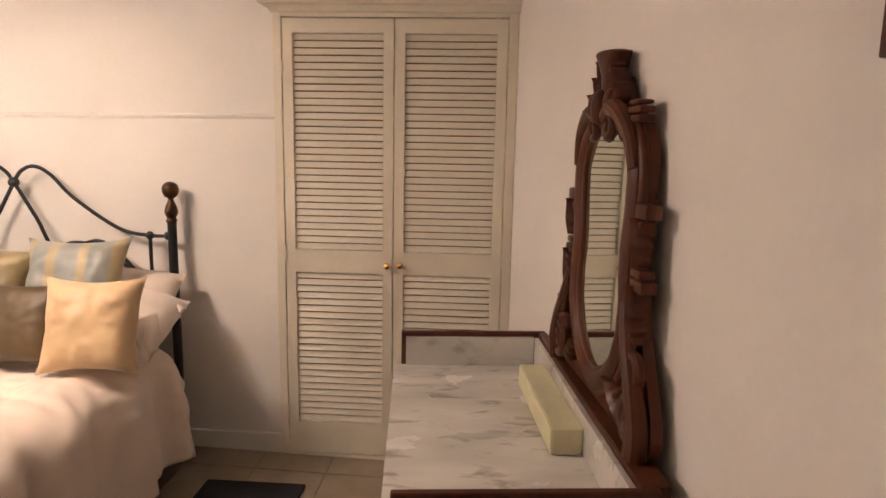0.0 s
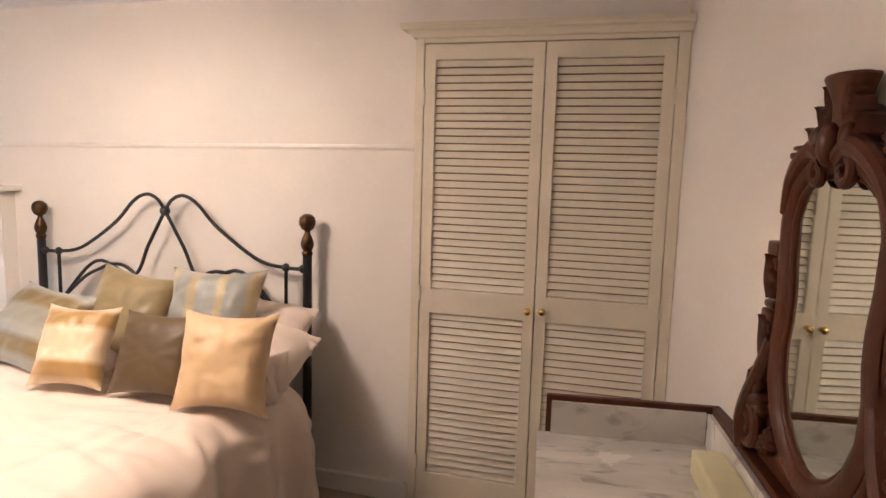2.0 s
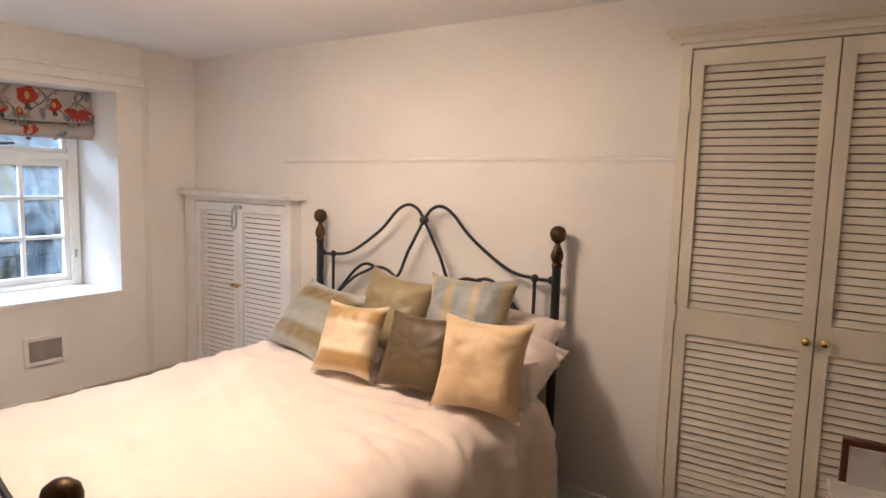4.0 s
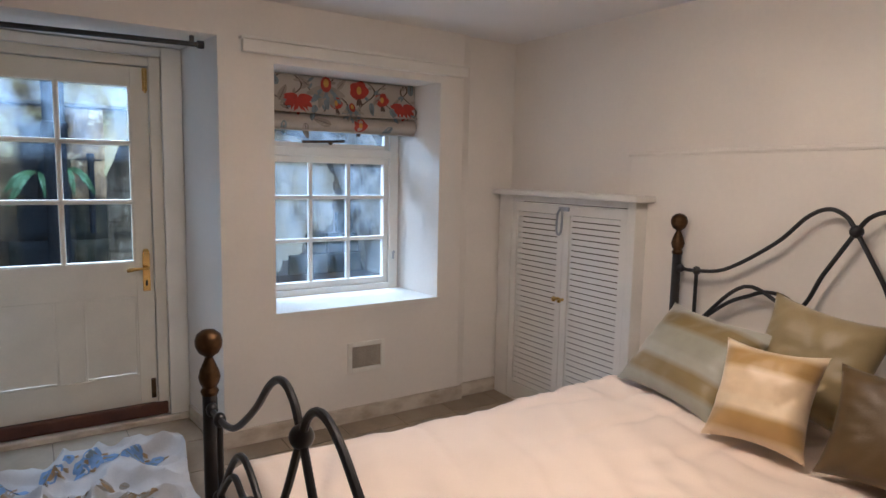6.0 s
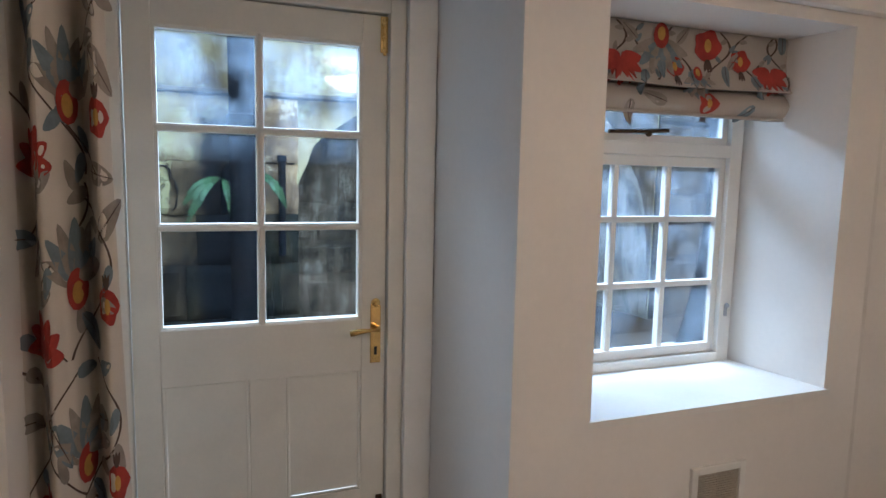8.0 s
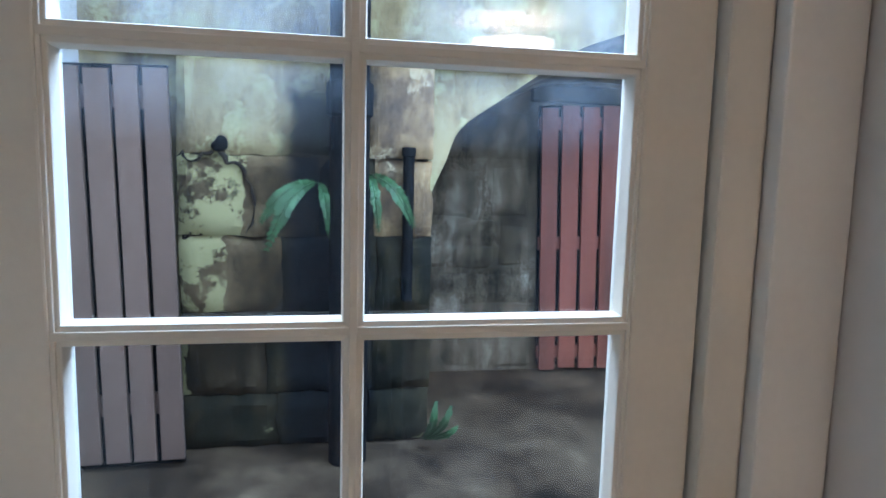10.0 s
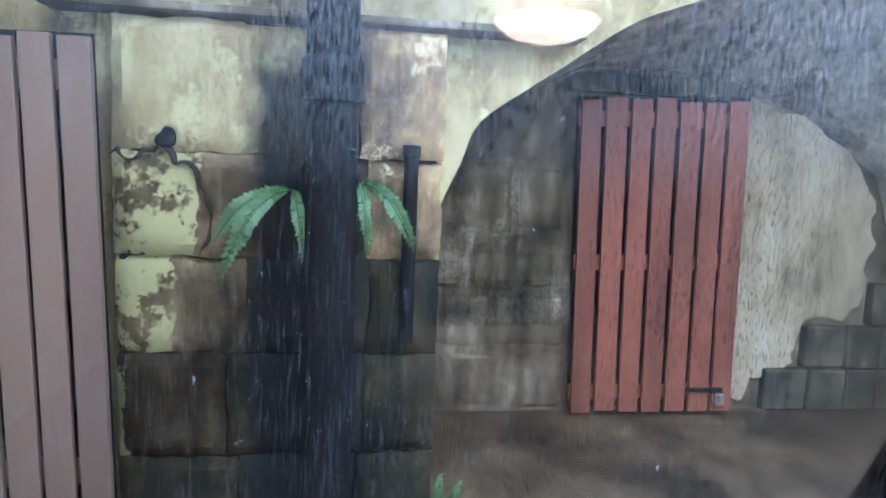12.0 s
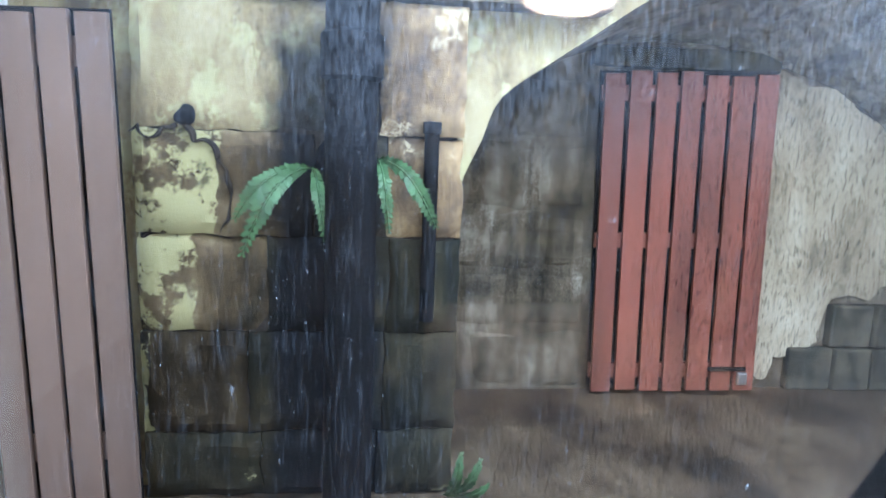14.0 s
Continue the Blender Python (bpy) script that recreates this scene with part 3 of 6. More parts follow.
# ---------- louvred cupboards ----------
def slat_mesh(width, name, deep, tilt):
    bm = bmesh.new()
    box(bm, -width / 2, width / 2, -0.0032, 0.0032, -deep / 2, deep / 2)
    bmesh.ops.rotate(bm, verts=bm.verts[:], cent=(0, 0, 0), matrix=Matrix.Rotation(radians(-tilt), 3, "X"))
    me = bpy.data.meshes.new(name)
    bm.to_mesh(me)
    bm.free()
    return me


def lattice(xs, zs, solid, y0, y1):
    """One welded frame: the cells of a grid that are solid, between y0 and y1, with eased edges."""
    bm = bmesh.new()
    pts = {}
    def vert(i, k, y):
        key = (i, k, y)
        if key not in pts:
            pts[key] = bm.verts.new((xs[i], y, zs[k]))
        return pts[key]
    cells = [(i, k) for i in range(len(xs) - 1) for k in range(len(zs) - 1) if solid(i, k)]
    for i, k in cells:
        for y in (y0, y1):
            bm.faces.new([vert(i, k, y), vert(i + 1, k, y), vert(i + 1, k + 1, y), vert(i, k + 1, y)])
        for (a, b), n in (((i, k), (i + 1, k)), (i, k - 1)), (((i + 1, k), (i + 1, k + 1)), (i + 1, k)), (((i + 1, k + 1), (i, k + 1)), (i, k + 1)), (((i, k + 1), (i, k)), (i - 1, k)):
            if n not in cells:
                bm.faces.new([vert(*a, y0), vert(*b, y0), vert(*b, y1), vert(*a, y1)])
    bmesh.ops.recalc_face_normals(bm, faces=bm.faces[:])
    sharp = [e for e in bm.edges if len(e.link_faces) == 2 and e.calc_face_angle() > 0.5]
    bmesh.ops.bevel(bm, geom=sharp, offset=0.003, segments=2, affect="EDGES", profile=0.6)
    return bm


def louvre_door(parent, x0, x1, z0, z1, openings, y, paint, stile, knob_x, knob_z, pitch=0.0325, deep=0.0285, tilt=25):
    """A door of stiles, rails and slanted slats; its face lies at y, looking to -y."""
    edges = [z0] + [e for o in openings for e in o] + [z1]
    bm = lattice([x0, x0 + stile, x1 - stile, x1], edges, lambda i, k: i != 1 or k % 2 == 0, y, y + 0.028)
    door = part("door", bm, paint, parent)
    w = x1 - x0 - 2 * stile
    me = slat_mesh(w, "slat", deep, tilt)
    me.materials.append(paint)
    for a, b in openings:
        n = max(1, round((b - a) / pitch))
        for i in range(n):
            s = new("slat", me)
            s.location = ((x0 + x1) / 2, y + 0.016, a + (b - a) * (i + 0.5) / n)
            s.parent = door
    bm = lathe(bmesh.new(), [(0.0, 0), (0.010, 0), (0.008, 0.008), (0.007, 0.014), (0.013, 0.020), (0.0165, 0.028), (0.014, 0.036), (0.007, 0.041), (0, 0.042)], 16)
    bmesh.ops.rotate(bm, verts=bm.verts[:], cent=(0, 0, 0), matrix=Matrix.Rotation(radians(90), 3, "X"))
    bmesh.ops.translate(bm, verts=bm.verts[:], vec=(knob_x, y, knob_z))
    part("knob", bm, M_BRASS, door, "small round brass knob", True)
    return door


def hinge(parent, x, y, z, paint):
    bm = boxes((x - 0.006, x + 0.006, y - 0.004, y + 0.004, z - 0.035, z + 0.035), bevel=0.002)
    part("hinge", bm, paint, parent)


tall = thing("tall_cupboard", pose(0, 0, 0), "tall cream painted built-in cupboard with two closed louvred doors", "cupboard")
CY = 2.958
bm = boxes((-0.487, -0.449, CY, 2.999, 0.0, 2.205), (0.590, 0.634, CY, 2.999, 0.0, 2.205), (-0.449, 0.590, CY, 2.999, 2.146, 2.205), (-0.449, 0.590, CY, 2.999, 0.0, 0.030), bevel=0.003)
part("frame", bm, M_CUPB, tall)
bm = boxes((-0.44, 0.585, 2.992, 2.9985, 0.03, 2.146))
part("back_panel", bm, M_INSHADE, tall, "cupboard back, coloured dark for inside shade")
bm = bmesh.new()
prof = [(0.0, 2.165), (0.012, 2.168), (0.018, 2.180), (0.030, 2.190), (0.050, 2.196), (0.058, 2.206), (0.058, 2.222), (0.0, 2.226)]
for sx in (0,):
    left = [bm.verts.new((-0.487 - o, CY - o, z)) for o, z in prof]
    right = [bm.verts.new((0.640, CY - o, z)) for o, z in prof]
    back = [bm.verts.new((-0.487 - o, 2.999, z)) for o, z in prof]
    for a, b in ((left, right), (back, left)):
        for i in range(len(prof) - 1):
            bm.faces.new((a[i], b[i], b[i + 1], a[i + 1]))
    bm.faces.new(right)
    bm.faces.new((left[-1], right[-1], bm.verts.new((0.640, 2.999, 2.226)), back[-1]))
part("cornice", bm, M_CUPB, tall, "moulded cornice")
OPEN = [(0.200, 0.962), (1.074, 2.076)]
louvre_door(tall, -0.446, 0.0715, 0.035, 2.142, OPEN, CY + 0.004, M_CUPB, 0.048, 0.048, 1.008)
louvre_door(tall, 0.0755, 0.587, 0.035, 2.142, OPEN, CY + 0.004, M_CUPB, 0.048, 0.110, 1.012)
for z in (1.92, 1.05, 0.25):
    hinge(tall, -0.448, CY, z, M_CUPB)
    hinge(tall, 0.589, CY, z, M_CUPB)

low = thing("low_cupboard", pose(0, 0, 0), "low white louvred corner cupboard with a shelf top", "cupboard")
LY = 2.895
LZ = 0.112
bm = boxes((-3.868, -3.745, LY, 2.999, LZ - 0.03, 1.425), (-2.817, -2.765, LY, 2.999, 0.07, 1.425), (-3.745, -2.817, LY, 2.999, 1.393, 1.425), (-3.745, -2.817, LY, 2.999, 0.08, LZ + 0.01), bevel=0.003)
part("frame", bm, M_CUPW, low)
part("back_panel", boxes((-3.74, -2.82, 2.990, 2.9985, 0.1, 1.4)), M_INSHADE, low, "cupboard back, coloured dark for inside shade")
bm = boxes((-3.872, -2.715, 2.835, 2.999, 1.428, 1.462), bevel=0.01)
part("top_shelf", bm, M_CUPW, low, "white painted shelf top")
louvre_door(low, -3.742, -3.285, LZ + 0.014, 1.388, [(0.225, 1.330)], LY + 0.004, M_CUPW, 0.045, -3.305, 0.838, 0.0335, 0.027, 9)
louvre_door(low, -3.281, -2.820, LZ + 0.014, 1.388, [(0.225, 1.330)], LY + 0.004, M_CUPW, 0.045, -3.262, 0.838, 0.0335, 0.027, 9)
bm = boxes((-3.31, -3.235, LY - 0.012, LY + 0.004, 1.352, 1.376), bevel=0.003)
part("latch", bm, M_STEEL, low, "steel swivel latch")
bm = bmesh.new()
tube(bm, spline([(-3.29, LY - 0.012, 1.37), (-3.315, LY - 0.014, 1.33), (-3.318, LY - 0.014, 1.24), (-3.30, LY - 0.014, 1.215), (-3.28, LY - 0.014, 1.24), (-3.275, LY - 0.014, 1.33), (-3.285, LY - 0.012, 1.365)], 5), 0.007, 8)
part("loop_catch", bm, M_STEEL, low, "hanging steel loop catch", True)

# ---------- door ----------
door = thing("door_1", pose(0, 0, 0), "cream half-glazed back door with six dusty panes, closed", "door", kind="structure")
DX = -4.40                       # room face of the leaf
GY0, GY1, GZ0, GZ1 = 0.156, 0.806, 1.035, 1.982
bm = bmesh.new()
box(bm, DX - 0.045, DX, 0.075, GY0, 0.235, 2.078, 0.003)
box(bm, DX - 0.045, DX, GY1, 0.893, 0.235, 2.078, 0.003)
box(bm, DX - 0.044, DX - 0.001, GY0, GY1, GZ1, 2.078, 0.002)
box(bm, DX - 0.044, DX - 0.001, GY0, GY1, 0.850, GZ0, 0.002)
box(bm, DX - 0.044, DX - 0.001, GY0, GY1, 0.235, 0.405, 0.002)
box(bm, DX - 0.044, DX - 0.001, 0.425, 0.545, 0.405, 0.850, 0.002)
leaf = part("leaf", bm, M_DOORP, door)
for y0, y1 in ((GY0, 0.425), (0.545, GY1)):
    bm = boxes((DX - 0.034, DX - 0.006, y0 - 0.006, y1 + 0.006, 0.399, 0.856))
    panel = part("panel", bm, M_DOORP, leaf)
    a, b, lo_z, hi_z = y0 + 0.012, y1 - 0.012, 0.417, 0.838
    for spec in ((DX - 0.008, DX - 0.0015, a - 0.011, a, lo_z - 0.011, hi_z + 0.011), (DX - 0.008, DX - 0.0015, b, b + 0.011, lo_z - 0.011, hi_z + 0.011), (DX - 0.008, DX - 0.002, a, b, lo_z - 0.011, lo_z), (DX - 0.008, DX - 0.002, a, b, hi_z, hi_z + 0.011)):
        part("bead", boxes(spec, bevel=0.003), M_DOORP, panel)
for name, spec in (("muntin", (DX - 0.037, DX - 0.004, 0.457, 0.483, GZ0, GZ1)), ("muntin", (DX - 0.0415, DX - 0.0045, GY0, GY1, 1.352, 1.378)), ("muntin", (DX - 0.0415, DX - 0.0045, GY0, GY1, 1.664, 1.690))):
    bm = boxes(spec, bevel=0.009)
    _, front, a, b, lo_z, hi_z = spec
    if b - a < hi_z - lo_z:
        box(bm, front - 0.002, front + 0.003, (a + b) / 2 - 0.005, (a + b) / 2 + 0.005, lo_z, hi_z, 0.0015)
    else:
        box(bm, front - 0.002, front + 0.0025, a, b, (lo_z + hi_z) / 2 - 0.005, (lo_z + hi_z) / 2 + 0.005, 0.0015)
    part(name, bm, M_DOORP, leaf)
bm = boxes((DX - 0.043, DX - 0.006, GY0, GY0 + 0.010, GZ0, GZ1), (DX - 0.043, DX - 0.006, GY1 - 0.010, GY1, GZ0, GZ1), (DX - 0.043, DX - 0.006, GY0, GY1, GZ0, GZ0 + 0.010), (DX - 0.043, DX - 0.006, GY0, GY1, GZ1 - 0.010, GZ1), bevel=0.003)
for spec in ((GY0 - 0.001, GY0 + 0.0045, GZ0, GZ1), (GY1 - 0.0045, GY1 + 0.001, GZ0, GZ1), (GY0, GY1, GZ0 - 0.001, GZ0 + 0.0045), (GY0, GY1, GZ1 - 0.0045, GZ1 + 0.001)):
    box(bm, DX - 0.02, DX - 0.0025, *spec, 0.0015)
part("glazing_bead", bm, M_DOORP, leaf)
for y0, y1 in ((GY0 + 0.01, 0.457), (0.483, GY1 - 0.01)):
    for z0, z1 in ((GZ0 + 0.01, 1.352), (1.378, 1.664), (1.690, GZ1 - 0.01)):
        part("pane", boxes((DX - 0.0345, DX - 0.0315, y0 - 0.004, y1 + 0.004, z0 - 0.004, z1 + 0.004)), M_PANE, leaf, "dusty streaked glass pane")
bm = boxes((DX - 0.12, DX + 0.02, 0.02, 0.0705, 0.14, 2.135), (DX - 0.12, DX + 0.02, 0.897, 0.955, 0.14, 2.135), (DX - 0.12, DX + 0.02, 0.0705, 0.897, 2.083, 2.135), bevel=0.005)
part("door_frame", bm, M_DOORP, door)
bm = boxes((DX - 0.02, DX + 0.045, 0.955, 1.058, 0.12, 2.185), (DX - 0.02, DX + 0.045, -0.07, 0.02, 0.12, 2.185), (DX - 0.02, DX + 0.040, 0.02, 0.955, 2.135, 2.185), bevel=0.004)
part("architrave", bm, M_GLOSS, door)
bm = boxes((DX + 0.002, DX + 0.035, 0.075, 0.945, 0.165, 0.238), bevel=0.012)
part("weatherbar", bm, M_BROWN, door, "worn brown painted weather bar")
bm = boxes((DX - 0.15, DX + 0.065, -0.06, 1.052, 0.05, 0.163), bevel=0.012)
part("doorstep", bm, M_SKIRT, door, "scuffed cream painted doorstep")
bm = boxes((DX, DX + 0.006, 0.838, 0.876, 0.875, 1.085), bevel=0.0025)
plate = part("handle_plate", bm, M_BRASS, leaf, "brass handle plate")
ball(bm := bmesh.new(), (DX + 0.003, 0.857, 1.092), 0.017, 0.3)
part("plate_crest", bm, M_BRASS, plate, soft=True)
part("keyhole", boxes((DX + 0.0062, DX + 0.0075, 0.852, 0.862, 0.905, 0.935), bevel=0.0005), M_IRON, plate)
bm = bmesh.new()
tube(bm, spline([(DX + 0.006, 0.857, 1.005), (DX + 0.040, 0.857, 1.005), (DX + 0.052, 0.842, 1.006), (DX + 0.052, 0.790, 1.004), (DX + 0.050, 0.755, 0.998)], 6), 0.009, 10, lambda t: 1.0 + 0.25 * math.sin(t * 9))
part("lever", bm, M_BRASS, plate, "curved brass lever", True)
for z0, z1 in ((1.955, 2.075),):
    bm = boxes((DX, DX + 0.008, 0.866, 0.892, z0, z1), bevel=0.003)
    tube(bm, [Vector((DX + 0.013, 0.879, z0 - 0.01)), Vector((DX + 0.013, 0.879, z1 - 0.01))], 0.006)
    for k in range(3):
        ball(bm, (DX + 0.014, 0.879, z0 + 0.01 + 0.042 * k), 0.010)
    part("top_bolt", bm, M_BRASS, leaf, "brass surface bolt", True)
bm = boxes((DX, DX + 0.010, 0.862, 0.886, 0.262, 0.375), bevel=0.003)
part("bottom_bolt", bm, M_BRONZE, leaf, "dull brass surface bolt")

# ---------- window ----------
win = thing("window_1", pose(0, 0, 0), "white small-paned window in a deep reveal", "window", kind="structure")
SX = -4.262
WY0, WY1, WZ0, WZ1 = 1.512, 2.258, 0.875, 1.600
cols = [1.512, 1.763, 2.012, 2.258]
rows_z = [0.875, 1.130, 1.392, 1.600]
bm = boxes((SX - 0.09, SX + 0.01, 1.460, 1.485, 0.79, 2.085), (SX - 0.09, SX + 0.01, 2.290, 2.352, 0.79, 2.085), (SX - 0.09, SX + 0.01, 1.485, 2.290, 0.79, 0.835), (SX - 0.09, SX + 0.01, 1.485, 2.290, 1.640, 1.690), (SX - 0.09, SX + 0.01, 1.485, 2.290, 2.045, 2.085), bevel=0.004)
part("window_frame", bm, M_GLOSS, win)
bm = boxes((SX - 0.055, SX - 0.012, 1.486, WY0, 0.836, 1.639), (SX - 0.055, SX - 0.012, WY1, 2.289, 0.836, 1.639), (SX - 0.055, SX - 0.012, WY0, WY1, 0.836, WZ0), (SX - 0.055, SX - 0.012, WY0, WY1, WZ1, 1.639), bevel=0.003)
sash = part("sash", bm, M_GLOSS, win)
for y in cols[1:3]:
    part("muntin", boxes((SX - 0.048, SX - 0.016, y - 0.012, y + 0.012, WZ0, WZ1), bevel=0.005), M_GLOSS, sash)
for z in rows_z[1:3]:
    part("muntin", boxes((SX - 0.0475, SX - 0.0165, WY0, WY1, z - 0.012, z + 0.012), bevel=0.005), M_GLOSS, sash)
for i in range(3):
    for k in range(3):
        part("pane", boxes((SX - 0.034, SX - 0.031, cols[i], cols[i + 1], rows_z[k], rows_z[k + 1])), M_PANEW, sash)
bm = boxes((SX - 0.05, SX - 0.012, 1.486, 1.512, 1.691, 2.044), (SX - 0.05, SX - 0.012, 2.262, 2.289, 1.691, 2.044), (SX - 0.05, SX - 0.012, 1.512, 2.262, 1.691, 1.720), (SX - 0.05, SX - 0.012, 1.512, 2.262, 2.016, 2.044), bevel=0.003)
fan = part("fanlight", bm, M_GLOSS, win, "white top-hung fanlight")
part("pane", boxes((SX - 0.034, SX - 0.031, 1.512, 2.262, 1.720, 2.016)), M_PANEW, fan)
bm = bmesh.new()
tube(bm, [Vector((SX + 0.012, 1.70, 1.722)), Vector((SX + 0.016, 1.86, 1.728)), Vector((SX + 0.012, 1.97, 1.736))], 0.008)
ball(bm, (SX + 0.012, 1.88, 1.722), 0.014)
part("window_stay", bm, M_BRONZE, fan, "dull brass casement stay", True)
bm = bmesh.new()
tube(bm, [Vector((SX + 0.014, 2.318, 0.99)), Vector((SX + 0.014, 2.318, 1.03))], 0.007)
ball(bm, (SX + 0.02, 2.318, 1.035), 0.010)
part("catch", bm, M_STEEL, win, "small window catch", True)
bm = bmesh.new()
prism(bm, [(WX + 0.012, 1.385), (WX + 0.012, 2.425), (WX, 2.412), (SX + 0.01, 2.358), (SX + 0.01, 1.455), (WX, 1.400)], 0.776, 0.798)
part("window_sill", bm, M_GLOSS, win, "white painted deep window sill")

# batten above the window, vent below it
bm = boxes((WX, WX + 0.045, 1.235, 2.575, 2.125, 2.182), (WX, WX + 0.055, 1.225, 2.585, 2.183, 2.197), bevel=0.004)
tagged(link_mesh("curtain_batten", bm, M_GLOSS), "cream painted wooden batten above the window", "batten", kind="structure")
vent = thing("air_vent", pose(WX, 1.927, 0.494), "cream framed wall air vent with a beige grille", "vent")
bm = boxes((0, 0.014, -0.118, -0.092, -0.088, 0.088), (0, 0.014, 0.092, 0.118, -0.088, 0.088), (0, 0.014, -0.092, 0.092, -0.088, -0.062), (0, 0.014, -0.092, 0.092, 0.062, 0.088), bevel=0.003)
part("frame", bm, M_GLOSS, vent)
M_VENT = mat("beige_vent_plastic", (0.46, 0.41, 0.34), 0.6, 0.08, 20)
part("backing", boxes((0.001, 0.003, -0.092, 0.092, -0.062, 0.062)), M_TAUPE, vent)
sl = boxes((0.003, 0.008, -0.09, 0.09, -0.0026, 0.0026))
me = bpy.data.meshes.new("slat")
sl.to_mesh(me)
sl.free()
me.materials.append(M_VENT)
for k in range(14):
    s = new("slat", me)
    s.location = (0, 0, -0.056 + k * 0.0086)
    s.parent = vent

# ---------- printed fabric ----------
def motif(bm, surf, u, v, kind, size, rng, lift):
    """One printed motif laid on the cloth surf(u, v, lift)."""
    def blob(pts, mi, li):
        vs = [bm.verts.new(surf(a, b, li)) for a, b in pts]
        c = bm.verts.new(surf(sum(p[0] for p in pts) / len(pts), sum(p[1] for p in pts) / len(pts), li))
        for i in range(len(vs)):
            bm.faces.new((c, vs[i], vs[(i + 1) % len(vs)])).material_index = mi
    def leafy(cu, cv, ang, ln, wd, mi, li):
        pts = []
        for k in range(12):
            t = 2 * math.pi * k / 12
            a, b = math.cos(t) * ln / 2 + ln / 2, math.sin(t) * wd / 2 * (1 - 0.35 * math.cos(t))
            pts.append((cu + a * math.cos(ang) - b * math.sin(ang), cv + a * math.sin(ang) + b * math.cos(ang)))
        blob(pts, mi, li)
    if kind == "poppy":
        pts = [(u + size * (0.5 + 0.06 * math.cos(5 * t)) * math.cos(t), v + size * (0.45 + 0.05 * math.sin(4 * t)) * math.sin(t)) for t in (2 * math.pi * k / 22 for k in range(22))]
        blob(pts, 1, lift)
        blob([(u + size * 0.13 * math.cos(t), v + size * 0.2 * math.sin(t)) for t in (2 * math.pi * k / 12 for k in range(12))], 5, lift * 1.5)
        for a in (1.2, 1.57, 1.95):
            leafy(u, v + size * 0.40, a, size * 0.40, size * 0.15, 4, lift * 1.5)
    elif kind == "peony":
        for k in range(7):
            a = math.pi * k / 6
            leafy(u, v - size * 0.2, a, size * 0.62, size * 0.3, 1, lift * (1 + 0.02 * k))
    elif kind == "lotus":
        for k in range(7):
            leafy(u, v, 0.3 + 0.42 * k, size * 0.75, size * 0.26, 2 if k % 2 else 3, lift * (1 + 0.03 * k))
        blob([(u + size * 0.2 * math.cos(t), v - size * 0.12 + size * 0.26 * math.sin(t)) for t in (2 * math.pi * k / 12 for k in range(12))], 1, lift * 1.6)
        blob([(u + size * 0.1 * math.cos(t), v - size * 0.16 + size * 0.14 * math.sin(t)) for t in (2 * math.pi * k / 12 for k in range(12))], 5, lift * 1.8)
    elif kind == "leaf":
        a = rng.uniform(0, 6.28)
        leafy(u, v, a, size, size * 0.42, rng.choice((2, 3)), lift)
        leafy(u, v, a, size, size * 0.03, 4, lift * 1.5)
    elif kind == "stem":
        ph, pts = rng.uniform(0, 6), []
        for k in range(25):
            t = k / 24
            pts.append((u + size * 0.28 * math.sin(ph + t * 5.2), v + size * (t - 0.5)))
        wd = 0.0052
        left = [bm.verts.new(surf(a - wd, b, lift * 0.7)) for a, b in pts]
        right = [bm.verts.new(surf(a + wd, b, lift * 0.7)) for a, b in pts]
        for i in range(24):
            bm.faces.new((left[i], right[i], right[i + 1], left[i + 1])).material_index = 4
        for k in range(3, 24, 5):
            leafy(pts[k][0], pts[k][1], rng.uniform(0, 6.28), size * 0.19, size * 0.09, rng.choice((2, 3)), lift)


PRINT = [M_CLOTH, M_RED, M_GREYB, M_TAUPE, M_STEM, M_OCHRE]


def printed(bm, surf, u0, u1, v0, v1, step, rng, lift=0.0015):
    """Scatter flowers, stems and leaves over the cloth, well inside its edges."""
    nu, nv = max(1, round((u1 - u0) / step)), max(1, round((v1 - v0) / step))
    for i in range(nu):
        for k in range(nv):
            u = u0 + (i + 0.5 + rng.uniform(-0.12, 0.12)) * (u1 - u0) / nu
            v = v0 + (k + 0.5 + rng.uniform(-0.15, 0.15)) * (v1 - v0) / nv
            kind = ("poppy", "lotus", "peony", "lotus")[(i + 2 * k + (k // 2)) % 4]
            motif(bm, surf, u + step * 0.3 * (-1) ** k, v, "stem", step * 1.15, rng, lift)
            motif(bm, surf, u, v, kind, step * (0.44 if kind != "lotus" else 0.52), rng, lift)
            for _ in range(2):
                motif(bm, surf, u + rng.uniform(-0.45, 0.45) * step, v + rng.uniform(-0.5, 0.5) * step, "leaf", step * 0.24, rng, lift)


# curtain drawn aside at the door, on its pole
curtain = thing("curtain", pose(0, 0, 0), "floral printed curtain drawn aside, red and grey on cream", "curtain")


def curtain_at(u, v, lift):
    """u: metres of cloth across, v: height."""
    s = u / 0.95
    ph = s * 2 * math.pi * 3.3 + 0.25 * math.sin(v * 2.1) + 0.4
    y = -0.30 + 0.385 * s + 0.035 * (1 - v / 2.1) * s
    fold = 0.060 * math.sin(ph) + 0.016 * math.sin(2 * ph + 1) + 0.007 * math.sin(v * 5 + s * 20)
    return Vector((-3.960 + fold + lift * 0.85, y - lift * 0.5 * math.cos(ph), v))


